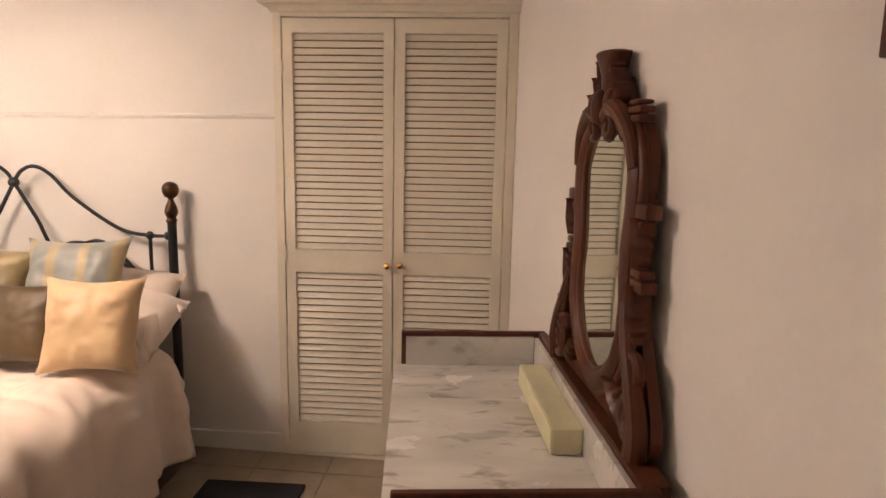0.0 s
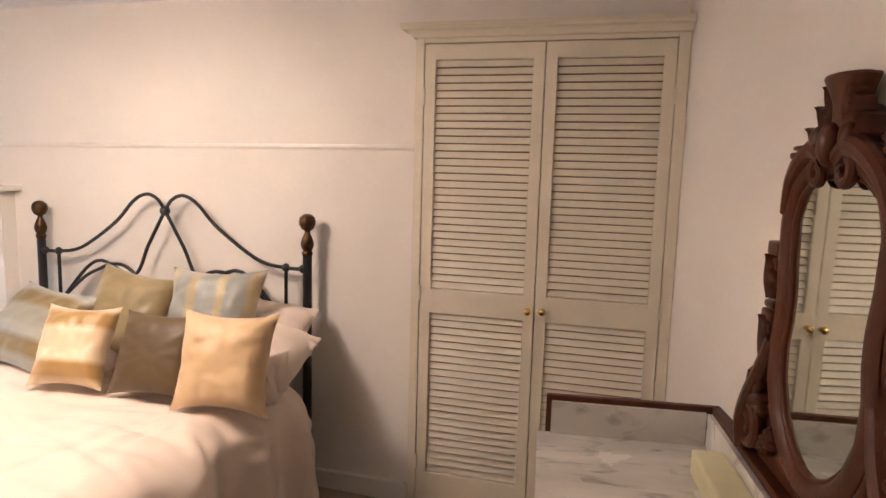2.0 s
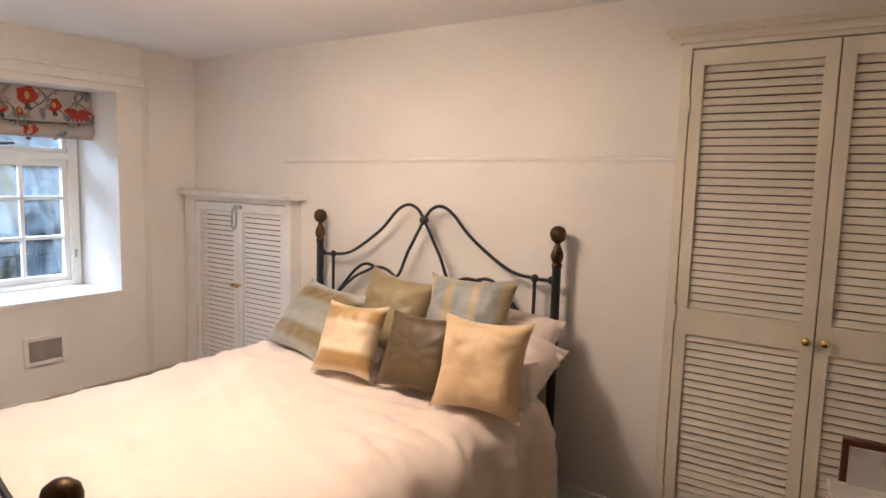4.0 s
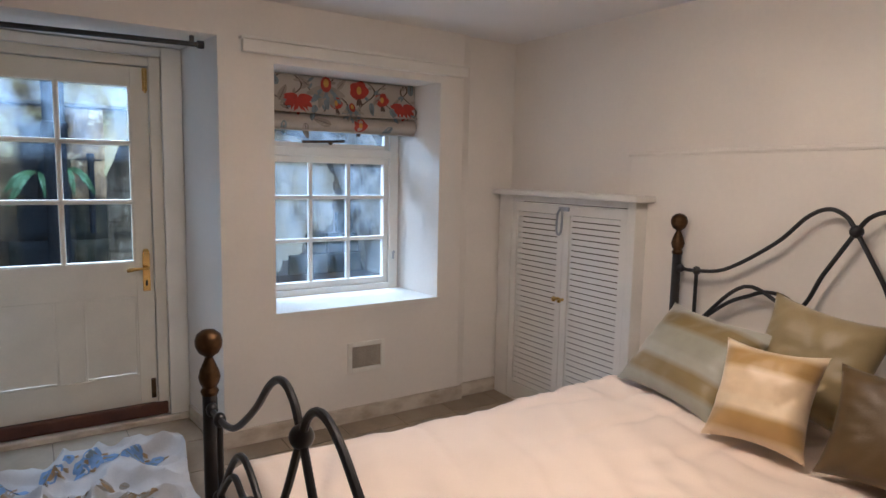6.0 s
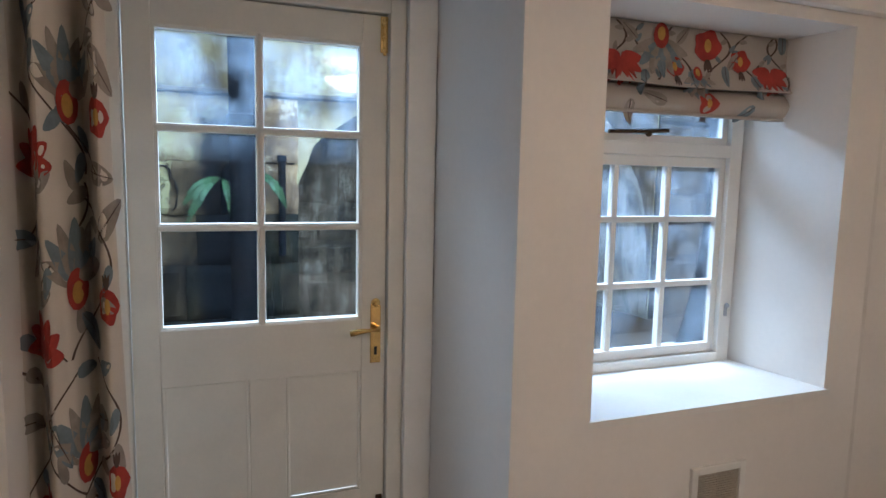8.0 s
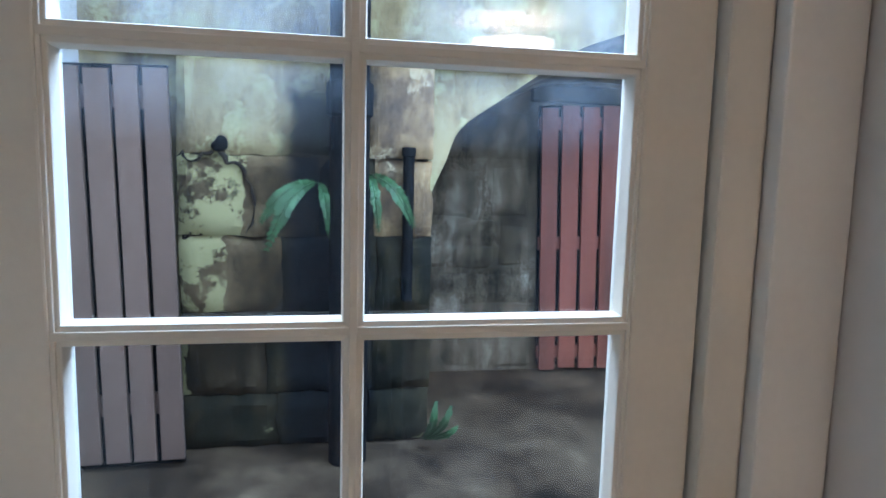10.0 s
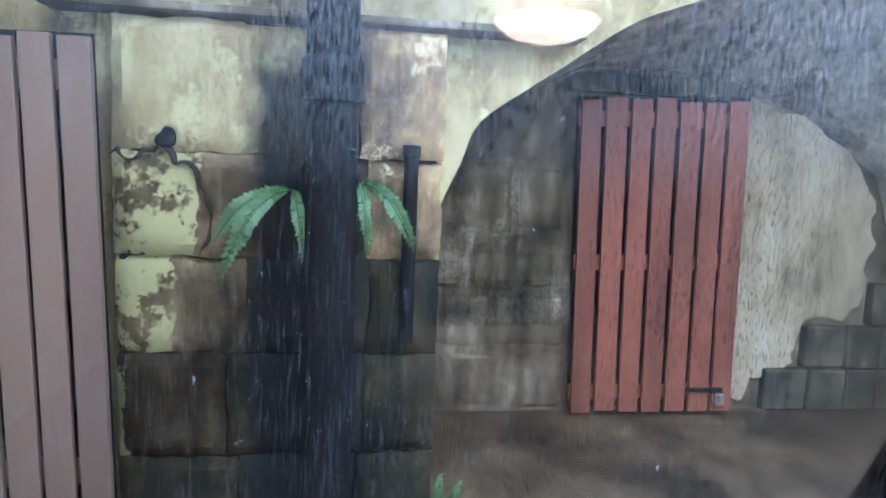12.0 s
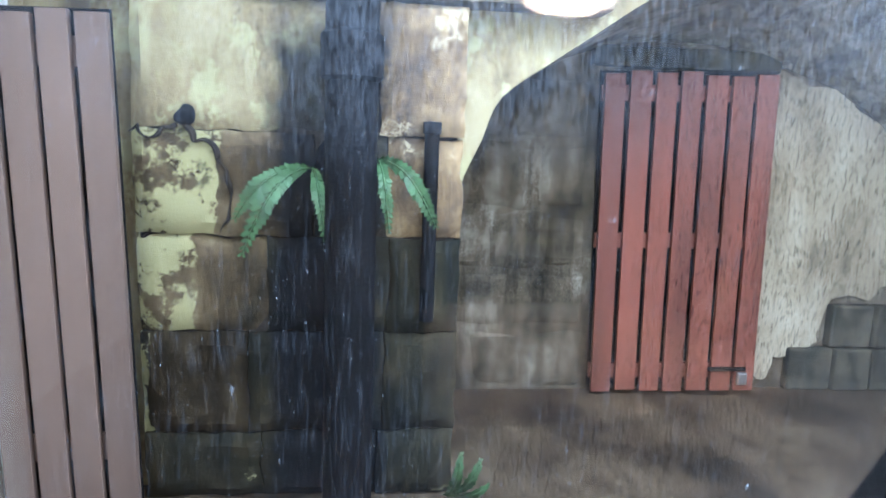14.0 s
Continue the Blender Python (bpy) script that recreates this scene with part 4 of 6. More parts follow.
bm = bmesh.new()
nu, nv = 110, 46
grid = [[bm.verts.new(curtain_at(0.95 * i / nu, 0.135 + (2.12 - 0.135) * k / nv, 0)) for k in range(nv + 1)] for i in range(nu + 1)]
for i in range(nu):
    for k in range(nv):
        bm.faces.new((grid[i][k], grid[i + 1][k], grid[i + 1][k + 1], grid[i][k + 1]))
part("cloth", bm, M_CLOTH, curtain, soft=True)
bm = bmesh.new()
rng = random.Random(5)
for k in range(5):
    v = 0.20 + 0.44 * k
    for u, dv, kind, size in ((0.10, 0.10, "lotus", 0.17), (0.10, 0.34, "leaf", 0.13), (0.33, 0.12, "poppy", 0.15), (0.30, 0.36, "leaf", 0.12), (0.40, 0.30, "leaf", 0.11), (0.55, 0.06, "peony", 0.17), (0.58, 0.30, "leaf", 0.14), (0.72, 0.20, "lotus", 0.20), (0.86, 0.30, "leaf", 0.15), (0.82, 0.02, "leaf", 0.13), (0.90, 0.14, "poppy", 0.10)):
        if 0.16 < v + dv - size * 0.6 and v + dv + size * 0.6 < 2.1:
            motif(bm, curtain_at, min(u, 0.94 - size * 0.5), v + dv, kind, size, rng, 0.0035)
    for u in (0.20, 0.46, 0.66, 0.80):
        if v + 0.45 < 2.1:
            motif(bm, curtain_at, u, v + 0.22, "stem", 0.42, rng, 0.003)
part("print", bm, PRINT, curtain, "red poppies, grey leaves and brown stems")
pole = thing("curtain_pole", pose(0, 0, 0), "black metal curtain pole with plain end caps", "curtain pole")
bm = tube(bmesh.new(), [Vector((-3.955, -0.30, 2.125)), Vector((-3.955, 1.06, 2.152))], 0.012)
part("rod", bm, M_IRON, pole, soft=True)
bm = tube(bmesh.new(), [Vector((-3.955, 1.055, 2.152)), Vector((-3.955, 1.085, 2.153))], 0.019, 14)
part("end_cap", bm, M_IRON, pole, soft=True)
part("bracket", boxes((-3.965, -3.945, 1.02, 1.04, 2.15, 2.191), bevel=0.003), M_IRON, pole)
for k in range(7):
    bm = bmesh.new()
    y = -0.22 + 0.05 * k
    tube(bm, [Vector((-3.955 + 0.02 * math.cos(a), y, 2.127 + 0.02 * math.sin(a))) for a in (2 * math.pi * i / 14 for i in range(15))], 0.0028, 6)
    part("ring", bm, M_IRON, pole, soft=True)

# roman blind, raised
blind = thing("roman_blind", pose(0, 0, 0), "raised roman blind in cream floral print with red flowers", "blind")


def blind_at(u, v, lift):
    z = 2.082 - v
    x = -4.10
    if v <= 0.205:
        x += 0.040 * (v / 0.205) ** 4
    else:
        x += 0.034 * math.sin(min(1.0, (v - 0.205) / 0.1) * math.pi) - 0.004
    x += 0.004 * math.sin(u * 9)
    return Vector((x + lift, 1.445 + u, z - 0.006 * math.sin(u * 4) * (v > 0.2)))


bm = bmesh.new()
for lo, hi in ((0.0, 0.205), (0.2051, 0.300)):
    n = 12
    front = [[bm.verts.new(blind_at(0.93 * i / 40, lo + (hi - lo) * k / n, 0)) for k in range(n + 1)] for i in range(41)]
    back = [[bm.verts.new(blind_at(0.93 * i / 40, lo + (hi - lo) * k / n, -0.012)) for k in range(n + 1)] for i in range(41)]
    for i in range(40):
        for k in range(n):
            bm.faces.new((front[i][k], front[i + 1][k], front[i + 1][k + 1], front[i][k + 1]))
            bm.faces.new((back[i][k], back[i][k + 1], back[i + 1][k + 1], back[i + 1][k]))
        bm.faces.new((front[i][n], front[i + 1][n], back[i + 1][n], back[i][n]))
    for i in (0, 40):
        for k in range(n):
            bm.faces.new((front[i][k], front[i][k + 1], back[i][k + 1], back[i][k]))
part("cloth", bm, M_BLIND_BACKLIT, blind, soft=True)
bm = bmesh.new()
rng = random.Random(3)
for u, v, kind, size in ((0.17, 0.155, "peony", 0.15), (0.34, 0.06, "lotus", 0.17), (0.47, 0.15, "leaf", 0.08), (0.55, 0.055, "poppy", 0.12), (0.50, 0.17, "lotus", 0.10), (0.70, 0.07, "leaf", 0.09), (0.84, 0.16, "peony", 0.14), (0.06, 0.06, "leaf", 0.10), (0.24, 0.06, "leaf", 0.08), (0.63, 0.12, "leaf", 0.08), (0.55, 0.255, "poppy", 0.085), (0.20, 0.26, "leaf", 0.09), (0.36, 0.26, "leaf", 0.11), (0.76, 0.26, "leaf", 0.09), (0.08, 0.255, "leaf", 0.08), (0.41, 0.06, "leaf", 0.08), (0.90, 0.06, "leaf", 0.10), (0.75, 0.15, "leaf", 0.10), (0.27, 0.16, "leaf", 0.09), (0.70, 0.10, "poppy", 0.09), (0.06, 0.15, "leaf", 0.10), (0.40, 0.14, "poppy", 0.08)):
    motif(bm, blind_at, u, v, kind, size, rng, 0.003)
for u in (0.05, 0.14, 0.28, 0.42, 0.60, 0.72, 0.82, 0.88):
    motif(bm, lambda a, b, li: blind_at(a, min(max(b, 0.005), 0.2), li), u, 0.10, "stem", 0.19, rng, 0.003)
part("print", bm, PRINT, blind, "red flowers, grey leaves and brown stems")
part("lining", boxes((-4.122, -4.116, 1.447, 2.373, 1.80, 2.08)), M_BLIND_BACKLIT, blind)
part("bottom_bar", boxes((-4.112, -4.082, 1.45, 2.37, 1.776, 1.786), bevel=0.003), M_BLIND_BACKLIT, blind)

# ---------- bed ----------
bed = thing("iron_bed", pose(0, 0, 0), "black iron double bed with aged brass knobs", "bed")
BC = -1.743


def post(x, y, top, knob):
    bm = tube(bmesh.new(), [Vector((x, y, floor_z(x) + 0.005)), Vector((x, y, top - 0.135))], 0.021, 16)
    p = part("post", bm, M_IRON, bed, soft=True)
    bm = lathe(bmesh.new(), [(0.023, -0.15), (0.026, -0.14), (0.020, -0.128), (0.027, -0.115), (0.031, -0.098), (0.026, -0.076), (0.015, -0.050), (0.011, -0.040), (0.016, -0.034), (0.028, -0.026), (0.0375, -0.006), (0.0385, 0.010), (0.033, 0.028), (0.018, 0.040), (0, 0.044)], 24, (x, y, top))
    part("knob", bm, knob, p, "aged brass ball finial", True)


def end_frame(y, half, joint, hump, cross, low, lowhump, base):
    for s in (-1, 1):
        X = lambda d: BC + s * d
        P = lambda d, z: (X(d), y, z)
        pts = [P(half, joint), P(half - 0.11, joint), P(half - 0.26, joint + 0.03), P(0.30, joint + 0.52 * (hump - joint)), P(0.185, joint + 0.88 * (hump - joint)), P(0.108, hump), P(0.045, hump - 0.02), P(0, cross), P(-0.10, cross - 0.17), P(-0.20, cross - 0.34 * (cross - low) / 0.5), P(-0.42, low + 0.22), P(-0.655, low)]
        part("scroll_bar", tube(bmesh.new(), spline(pts, 7), 0.0088, 10), M_IRON, bed, soft=True)
        pts = [P(0.655, low), P(0.50, low + 0.13), P(0.40, lowhump - 0.03), P(0.32, lowhump), P(0.22, lowhump - 0.02), P(0.10, lowhump - 0.14), P(0.0, lowhump - 0.27)]
        part("scroll_bar", tube(bmesh.new(), spline(pts, 7), 0.0088, 10), M_IRON, bed, soft=True)
        part("upright", tube(bmesh.new(), [Vector(P(half - 0.11, joint)), Vector(P(half - 0.11, base))], 0.0088, 10), M_IRON, bed, soft=True)
        for d, z in ((half - 0.11, joint), (half - 0.022, joint), (0.655, low)):
            part("casting", ball(bmesh.new(), P(d, z), 0.019, 1.05, 0.9, 1.1), M_IRON, bed, soft=True)
    bm = ball(bmesh.new(), (BC, y, cross), 0.025)
    part("casting", bm, M_IRON, bed, soft=True)
    part("cross_rail", tube(bmesh.new(), [Vector((BC - half, y, base)), Vector((BC + half, y, base))], 0.014, 10), M_IRON, bed, soft=True)


end_frame(2.90, 0.768, 1.130, 1.446, 1.368, 0.874, 1.085, 0.42)
end_frame(0.74, 0.735, 0.862, 1.125, 1.046, 0.62, 0.765, 0.30)
for s in (-1, 1):
    post(BC + s * 0.768, 2.90, 1.345, M_BRONZE)
    post(BC + s * 0.735, 0.74, 1.052 if s < 0 else 0.960, M_BRONZE)
    bm = boxes((BC + s * 0.70 - 0.02, BC + s * 0.70 + 0.02, 0.76, 2.88, 0.30, 0.345), bevel=0.004)
    part("side_rail", bm, M_IRON, bed)

mattress = thing("mattress", pose(0, 0, 0), "pale mattress on the iron bed", "mattress")
part("ticking", boxes((BC - 0.70, BC + 0.70, 0.80, 2.84, 0.346, 0.62), bevel=0.04), M_SHEET, mattress)


def duvet_mesh():
    """A thick duvet over the bed, hanging at both sides, with soft folds."""
    bm = bmesh.new()
    U, V = 150, 110
    half, top, r = 0.68, 0.680, 0.19
    verts = []
    for j in range(V + 1):
        v = j / V
        y = 0.775 + (2.73 - 0.775) * v
        row = []
        for i in range(U + 1):
            s = -1.32 + 2.64 * i / U
            a = abs(s)
            sg = 1 if s > 0 else -1
            flat = half
            if a < flat:
                d, drop, side = a, 0.0, 0.0
            elif a < flat + r * 1.57:
                t = (a - flat) / r
                d, drop, side = flat + r * math.sin(t), r * (1 - math.cos(t)), math.sin(t)
            else:
                e = a - flat - r * 1.57
                d, drop, side = flat + r + 0.10 * e, r + e, 1.0
            x = BC + sg * d
            z = top - drop
            n = noise.noise(Vector((x * 2.2, y * 2.0, 3.1))) * 0.022 + noise.noise(Vector((x * 5.0 + y * 2, y * 4.0, 7.7))) * 0.008
            crease = 0.020 * abs(noise.noise(Vector((x * 3.0 + y * 5.5, y * 1.6 - x * 1.2, 1.2)))) 
            z += (n - crease) * (1 - side) + 0.016 * math.exp(-((v - 0.9) / 0.12) ** 2) * (1 - side)
            hang = side * (0.034 * math.sin(y * 17 + 2.2 * noise.noise(Vector((y * 2.5, sg, 0)))) + 0.014 * math.sin(y * 41 + sg)) * min(1.0, max(0.0, (a - flat) / 0.35))
            x += sg * hang
            z -= 0.012 * max(0.0, 1 - 7 * abs(noise.noise(Vector((x * 1.1 + 4, y * 4.2 + 0.8 * x, 9.3))))) * (1 - side)
            z -= 0.010 * max(0.0, 1 - 6 * abs(noise.noise(Vector((x * 3.6 - y * 0.9, y * 0.9 + 2, 4.4))))) * (1 - side)
            z += 0.010 * math.sin(y * 62 + 5 * noise.noise(Vector((y * 3, x * 2, 1)))) * side * (1 - side) * 4 * max(0.0, v - 0.3)
            for cs, cy in ((0.62, 2.22), (0.95, 2.50)):
                rr, an = math.hypot(s - cs, y - cy), math.atan2(y - cy, s - cs)
                fan = 0.006 * math.sin(an * 13 + 3 * noise.noise(Vector((an * 2, rr * 3, cs)))) * math.exp(-((rr - 0.26) / 0.17) ** 2)
                z += fan * (1 - 0.7 * side)
                x += sg * fan * side
            foot = max(0.0, 1 - v / 0.05)
            z -= 0.20 * foot * foot * (1 - side)
            head = max(0.0, (v - 0.965) / 0.035)
            z -= 0.05 * head * head
            z = max(z, floor_z(x) + 0.015)
            row.append(bm.verts.new((x, y + 0.012 * noise.noise(Vector((x * 4, z * 4, 0.5))), z)))
        verts.append(row)
    for j in range(V):
        for i in range(U):
            bm.faces.new((verts[j][i], verts[j][i + 1], verts[j + 1][i + 1], verts[j + 1][i]))
    return bm


duvet = part("duvet", duvet_mesh(), M_DUVET, soft=True)
smooth(duvet, 80)
sol = duvet.modifiers.new("thickness", "SOLIDIFY")
sol.thickness, sol.offset = 0.02, -1
tagged(duvet, "pale pink cotton duvet spread over the bed, lightly creased", "duvet")


def cushion(name, w, h, t, m, material, label, category="cushion", seed=0, pinch=0.17, wrinkle=0.004):
    """A stuffed square with pulled-out corners and a seam; its face looks along +z before m turns it."""
    bm = bmesh.new()
    n = 30
    sides = []
    for sg in (1, -1):
        g = []
        for i in range(n + 1):
            row = []
            for k in range(n + 1):
                u, v = -1 + 2 * i / n, -1 + 2 * k / n
                e = (1 - u ** 4) * (1 - v ** 4)
                x = u * w / 2 * (1 - pinch * (1 - v * v) * u * u * 0.55)
                y = v * h / 2 * (1 - pinch * (1 - u * u) * v * v * 0.55)
                z = sg * t / 2 * max(e, 0) ** 0.78
                q = Vector((u * 2.1 + seed * 3.7, v * 2.1, sg * 1.3 + seed))
                edge = max(abs(u), abs(v))
                z += sg * wrinkle * (noise.noise(q) * 1.3 + 0.35 * noise.noise(q * 2.6)) * (e ** 0.3 if e > 0 else 0)
                rad = math.atan2(v, u)
                z += sg * 0.0035 * math.sin(rad * 11 + seed + 2.5 * noise.noise(q * 1.7)) * edge ** 2 * (1 - edge) * 4
                fold = noise.noise(Vector((u * 1.3 + v * 3.4 + seed, v * 0.9 - u * 2.2, seed * 1.9)))
                z -= sg * 0.7 * wrinkle * max(0.0, 1 - abs(fold) * 6) * (e ** 0.5 if e > 0 else 0)
                row.append(bm.verts.new((x, y, z)))
            g.append(row)
        sides.append(g)
        for i in range(n):
            for k in range(n):
                bm.faces.new((g[i][k], g[i + 1][k], g[i + 1][k + 1], g[i][k + 1]))
    bmesh.ops.remove_doubles(bm, verts=bm.verts[:], dist=1e-4)
    ob = part(name, bm, material, soft=True)
    smooth(ob, 70)
    ob.matrix_world = m
    return tagged(ob, label, category, "cushions on the bed")


def leaning(x, y, z, tilt, turn=0.0, spin=0.0):
    """Pose of a cushion standing against something: tilt from upright, turn about z, spin in its own plane."""
    return pose(x, y, z, 0, 0, turn) @ pose(0, 0, 0, 90 - tilt, 0, 0) @ pose(0, 0, 0, 0, 0, spin)


cushion("cushion", 0.395, 0.385, 0.16, leaning(-0.995, 2.275, 0.868, 20, 4, 1), M_GOLD, "plain gold satin cushion leaning in front", seed=1, pinch=0.26, wrinkle=0.009)
cushion("cushion", 0.385, 0.345, 0.15, leaning(-1.335, 2.335, 0.845, 26, 2, 1), M_BROWNSAT, "plain dark brown satin cushion between two gold ones", seed=2, pinch=0.22, wrinkle=0.003)
cushion("cushion", 0.325, 0.35, 0.15, leaning(-1.715, 2.305, 0.848, 28, 9, 0), M_GOLDSTR, "gold and cream banded satin cushion", seed=3, pinch=0.24, wrinkle=0.008)
cushion("cushion", 0.53, 0.42, 0.17, leaning(-2.110, 2.480, 0.850, 42, -9, -3), M_GREENSTR, "sage and gold banded cushion at the edge", seed=4, pinch=0.22, wrinkle=0.008)
cushion("cushion", 0.43, 0.42, 0.16, leaning(-1.720, 2.610, 0.915, 24, 4, -8), M_OLIVE, "plain olive satin cushion against the headboard", seed=5, pinch=0.24, wrinkle=0.009)
cushion("cushion", 0.47, 0.42, 0.17, leaning(-1.275, 2.600, 0.955, 24, 2, 2), M_BLUESTR, "grey-blue and gold striped cushion against the headboard", seed=6, pinch=0.26, wrinkle=0.010)
cushion("pillow", 0.66, 0.46, 0.26, pose(-1.175, 2.57, 0.775, 20, 2, 2), M_SHEET, "plump pale cotton bed pillow with open frilled end", "pillow", seed=7, wrinkle=0.012, pinch=0.03)
cushion("pillow", 0.70, 0.46, 0.18, pose(-2.00, 2.66, 0.750, 10, 0, -2), M_SHEET, "plump pale cotton bed pillow under the cushions", "pillow", seed=8, wrinkle=0.016)
cushion("pillow", 0.60, 0.40, 0.20, pose(-1.20, 2.70, 0.845, 38, 3, 3), M_SHEET, "upper pale cotton bed pillow with a loose flap", "pillow", seed=9, wrinkle=0.012, pinch=0.03)


def flap(pts, label):
    """Loose open end of a pillowcase, a folded double cloth."""
    bm = bmesh.new()
    a, b, c, d = [Vector(p) for p in pts]
    n = 14
    rows = []
    for i in range(n + 1):
        u = i / n
        row = []
        for k in range(n + 1):
            v = k / n
            p = (a * (1 - u) + b * u) * (1 - v) + (d * (1 - u) + c * u) * v
            w = 0.016 * math.sin(u * 9 + v * 3) * v + 0.012 * noise.noise(p * 14)
            row.append(bm.verts.new(p + Vector((0.4 * w, -w, 0.6 * w))))
        rows.append(row)
    for i in range(n):
        for k in range(n):
            bm.faces.new((rows[i][k], rows[i + 1][k], rows[i + 1][k + 1], rows[i][k + 1]))
    ob = part("pillowcase_end", bm, M_SHEET, soft=True)
    smooth(ob, 80)
    sd = ob.modifiers.new("thickness", "SOLIDIFY")
    sd.thickness = 0.012
    return tagged(ob, label, "pillowcase", "pillowcase ends")


flap([(-0.93, 2.42, 0.84), (-0.87, 2.52, 0.86), (-0.845, 2.47, 0.72), (-0.875, 2.40, 0.69)], "loose pale pillowcase end hanging over the duvet")
flap([(-0.95, 2.64, 0.87), (-0.95, 2.74, 0.89), (-0.855, 2.76, 0.82), (-0.86, 2.69, 0.785)], "loose pale pillowcase corner sticking out by the post")

# ---------- washstand ----------
T = pose(0.50, 1.76, 0, 0, 0, 6.2)   # local x towards the wall, local y along it
stand = thing("washstand", T, "mahogany washstand with a white marble top and splashback", "washstand")
Y0, Y1, X0, X1, TOP = -0.57, 0.57, -0.265, 0.315, 0.76
bm = boxes((X0 + 0.03, X1 - 0.01, Y0 + 0.03, Y1 - 0.03, 0.12, TOP - 0.024), bevel=0.004)
part("carcass", bm, M_MAHOG, stand)
for x in (X0 + 0.05, X1 - 0.05):
    for y in (Y0 + 0.06, Y1 - 0.06):
        part("foot", lathe(bmesh.new(), [(0.022, 0.016), (0.030, 0.03), (0.034, 0.06), (0.026, 0.09), (0.036, 0.125)], 16, (x, y, 0)), M_MAHOG, stand, soft=True)
for k in range(2):
    a, b = (Y0 + 0.05, -0.01) if k == 0 else (0.01, Y1 - 0.05)
    d = part("cupboard_door", boxes((X0 + 0.012, X0 + 0.03, a, b, 0.16, 0.56), bevel=0.005), M_MAHOG, stand)
    part("drawer_front", boxes((X0 + 0.012, X0 + 0.03, a, b, 0.58, 0.715), bevel=0.005), M_MAHOG, stand)
bm = boxes((X0, X1 - 0.035, Y0 + 0.015, Y1 - 0.016, TOP - 0.024, TOP), bevel=0.004)
part("marble_top", bm, M_MARBLE, stand, "white veined marble slab")
part("splashback", boxes((X1 - 0.052, X1 - 0.036, Y0 + 0.03, Y1 - 0.031, TOP, 0.868), bevel=0.002), M_MARBLE, stand, "white marble upstand")
part("splashback", boxes((X0 + 0.045, X1 - 0.053, Y1 - 0.032, Y1 - 0.017, TOP, 0.868), bevel=0.002), M_MARBLE, stand, "white marble upstand")
part("splashback", boxes((X0 + 0.045, X1 - 0.053, Y0 + 0.016, Y0 + 0.031, TOP, 0.868), bevel=0.002), M_MARBLE, stand, "white marble upstand")
bm = boxes((X0 + 0.028, X1, Y1 - 0.016, Y1 + 0.008, TOP - 0.02, 0.885), bevel=0.005)
part("gallery_rail", bm, M_MAHOG, stand)
part("gallery_rail", boxes((X0 + 0.028, X1, Y0 - 0.008, Y0 + 0.0145, TOP - 0.02, 0.885), bevel=0.005), M_MAHOG, stand)
part("gallery_rail", boxes((X1 - 0.035, X1 + 0.03, Y0 + 0.016, Y1 - 0.017, TOP - 0.02, 0.886), bevel=0.006), M_MAHOG, stand)

block = boxes((-0.050, 0.040, -0.34, 0.18, 0, 0.075), bevel=0.010)
for v in block.verts:
    v.co.x += 0.004 * noise.noise(v.co * 9)
soap = tagged(link_mesh("soap_block", block, M_SOAP), "long pale yellow block lying on the marble top", "block")
soap.matrix_world = T @ pose(X1 - 0.094, 0.16, TOP + 0.001, 0, 0, 0)

# carved mirror standing on the back rail, against the wall
MIRY = 1.70
WALLTURN = math.degrees(math.atan(0.178))
mir = thing("carved_mirror", pose(0.809, MIRY, 0.888, 0, 0.4, 7.45), "carved dark mahogany mirror with scrolls and a crest", "mirror")
# local: x out of the wall is -x, y along the wall, z up


def half_open(t):
    """Half width of the glass opening, t from its foot to its head."""
    tab = [(0, 0.025), (0.04, 0.082), (0.12, 0.132), (0.24, 0.166), (0.36, 0.172), (0.46, 0.160), (0.56, 0.158), (0.70, 0.170), (0.84, 0.174), (0.93, 0.152), (0.98, 0.112), (1.0, 0.07)]
    for (a, wa), (b, wb) in zip(tab, tab[1:]):
        if t <= b:
            return 1.07 * (wa + (wb - wa) * (t - a) / (b - a))
    return 1.07 * tab[-1][1]


OZ0, OZ1 = 0.100, 0.722
inner = [(half_open(k / 30), OZ0 + (OZ1 - OZ0) * k / 30) for k in range(31)]
loop = [Vector((0, y, z)) for y, z in inner] + [Vector((0, -y, z)) for y, z in inner[::-1]]
ring_pts = spline(loop + [loop[0]], 3)
bm = bmesh.new()
vs = [bm.verts.new((0.004, p.y * 1.03, p.z)) for p in ring_pts[:-1]]
bm.faces.new(vs)
part("mirror_glass", bm, M_MIRROR, mir, "old silvered mirror glass")
centre = Vector((0, 0, (OZ0 + OZ1) / 2))


def moulding(offset, radius, x, flat=1.0):
    """A rounded band running round the glass."""
    pts = []
    for i, p in enumerate(ring_pts[:-1]):
        n = (ring_pts[(i + 1) % (len(ring_pts) - 1)] - ring_pts[i - 1 if i else -2]).normalized()
        out = Vector((0, n.z, -n.y))
        if out.dot(p - centre) < 0:
            out = -out
        pts.append(Vector((0, p.y, p.z)) + out * offset)
    bm = tube(bmesh.new(), pts + [pts[0]], radius, 12)
    for v in bm.verts:
        v.co.x = v.co.x * flat + x
    part("moulding", bm, M_MAHOG, mir, soft=True)


moulding(0.004, 0.008, 0.003)
moulding(0.032, 0.027, 0.002, 0.75)
moulding(0.064, 0.012, 0.008)
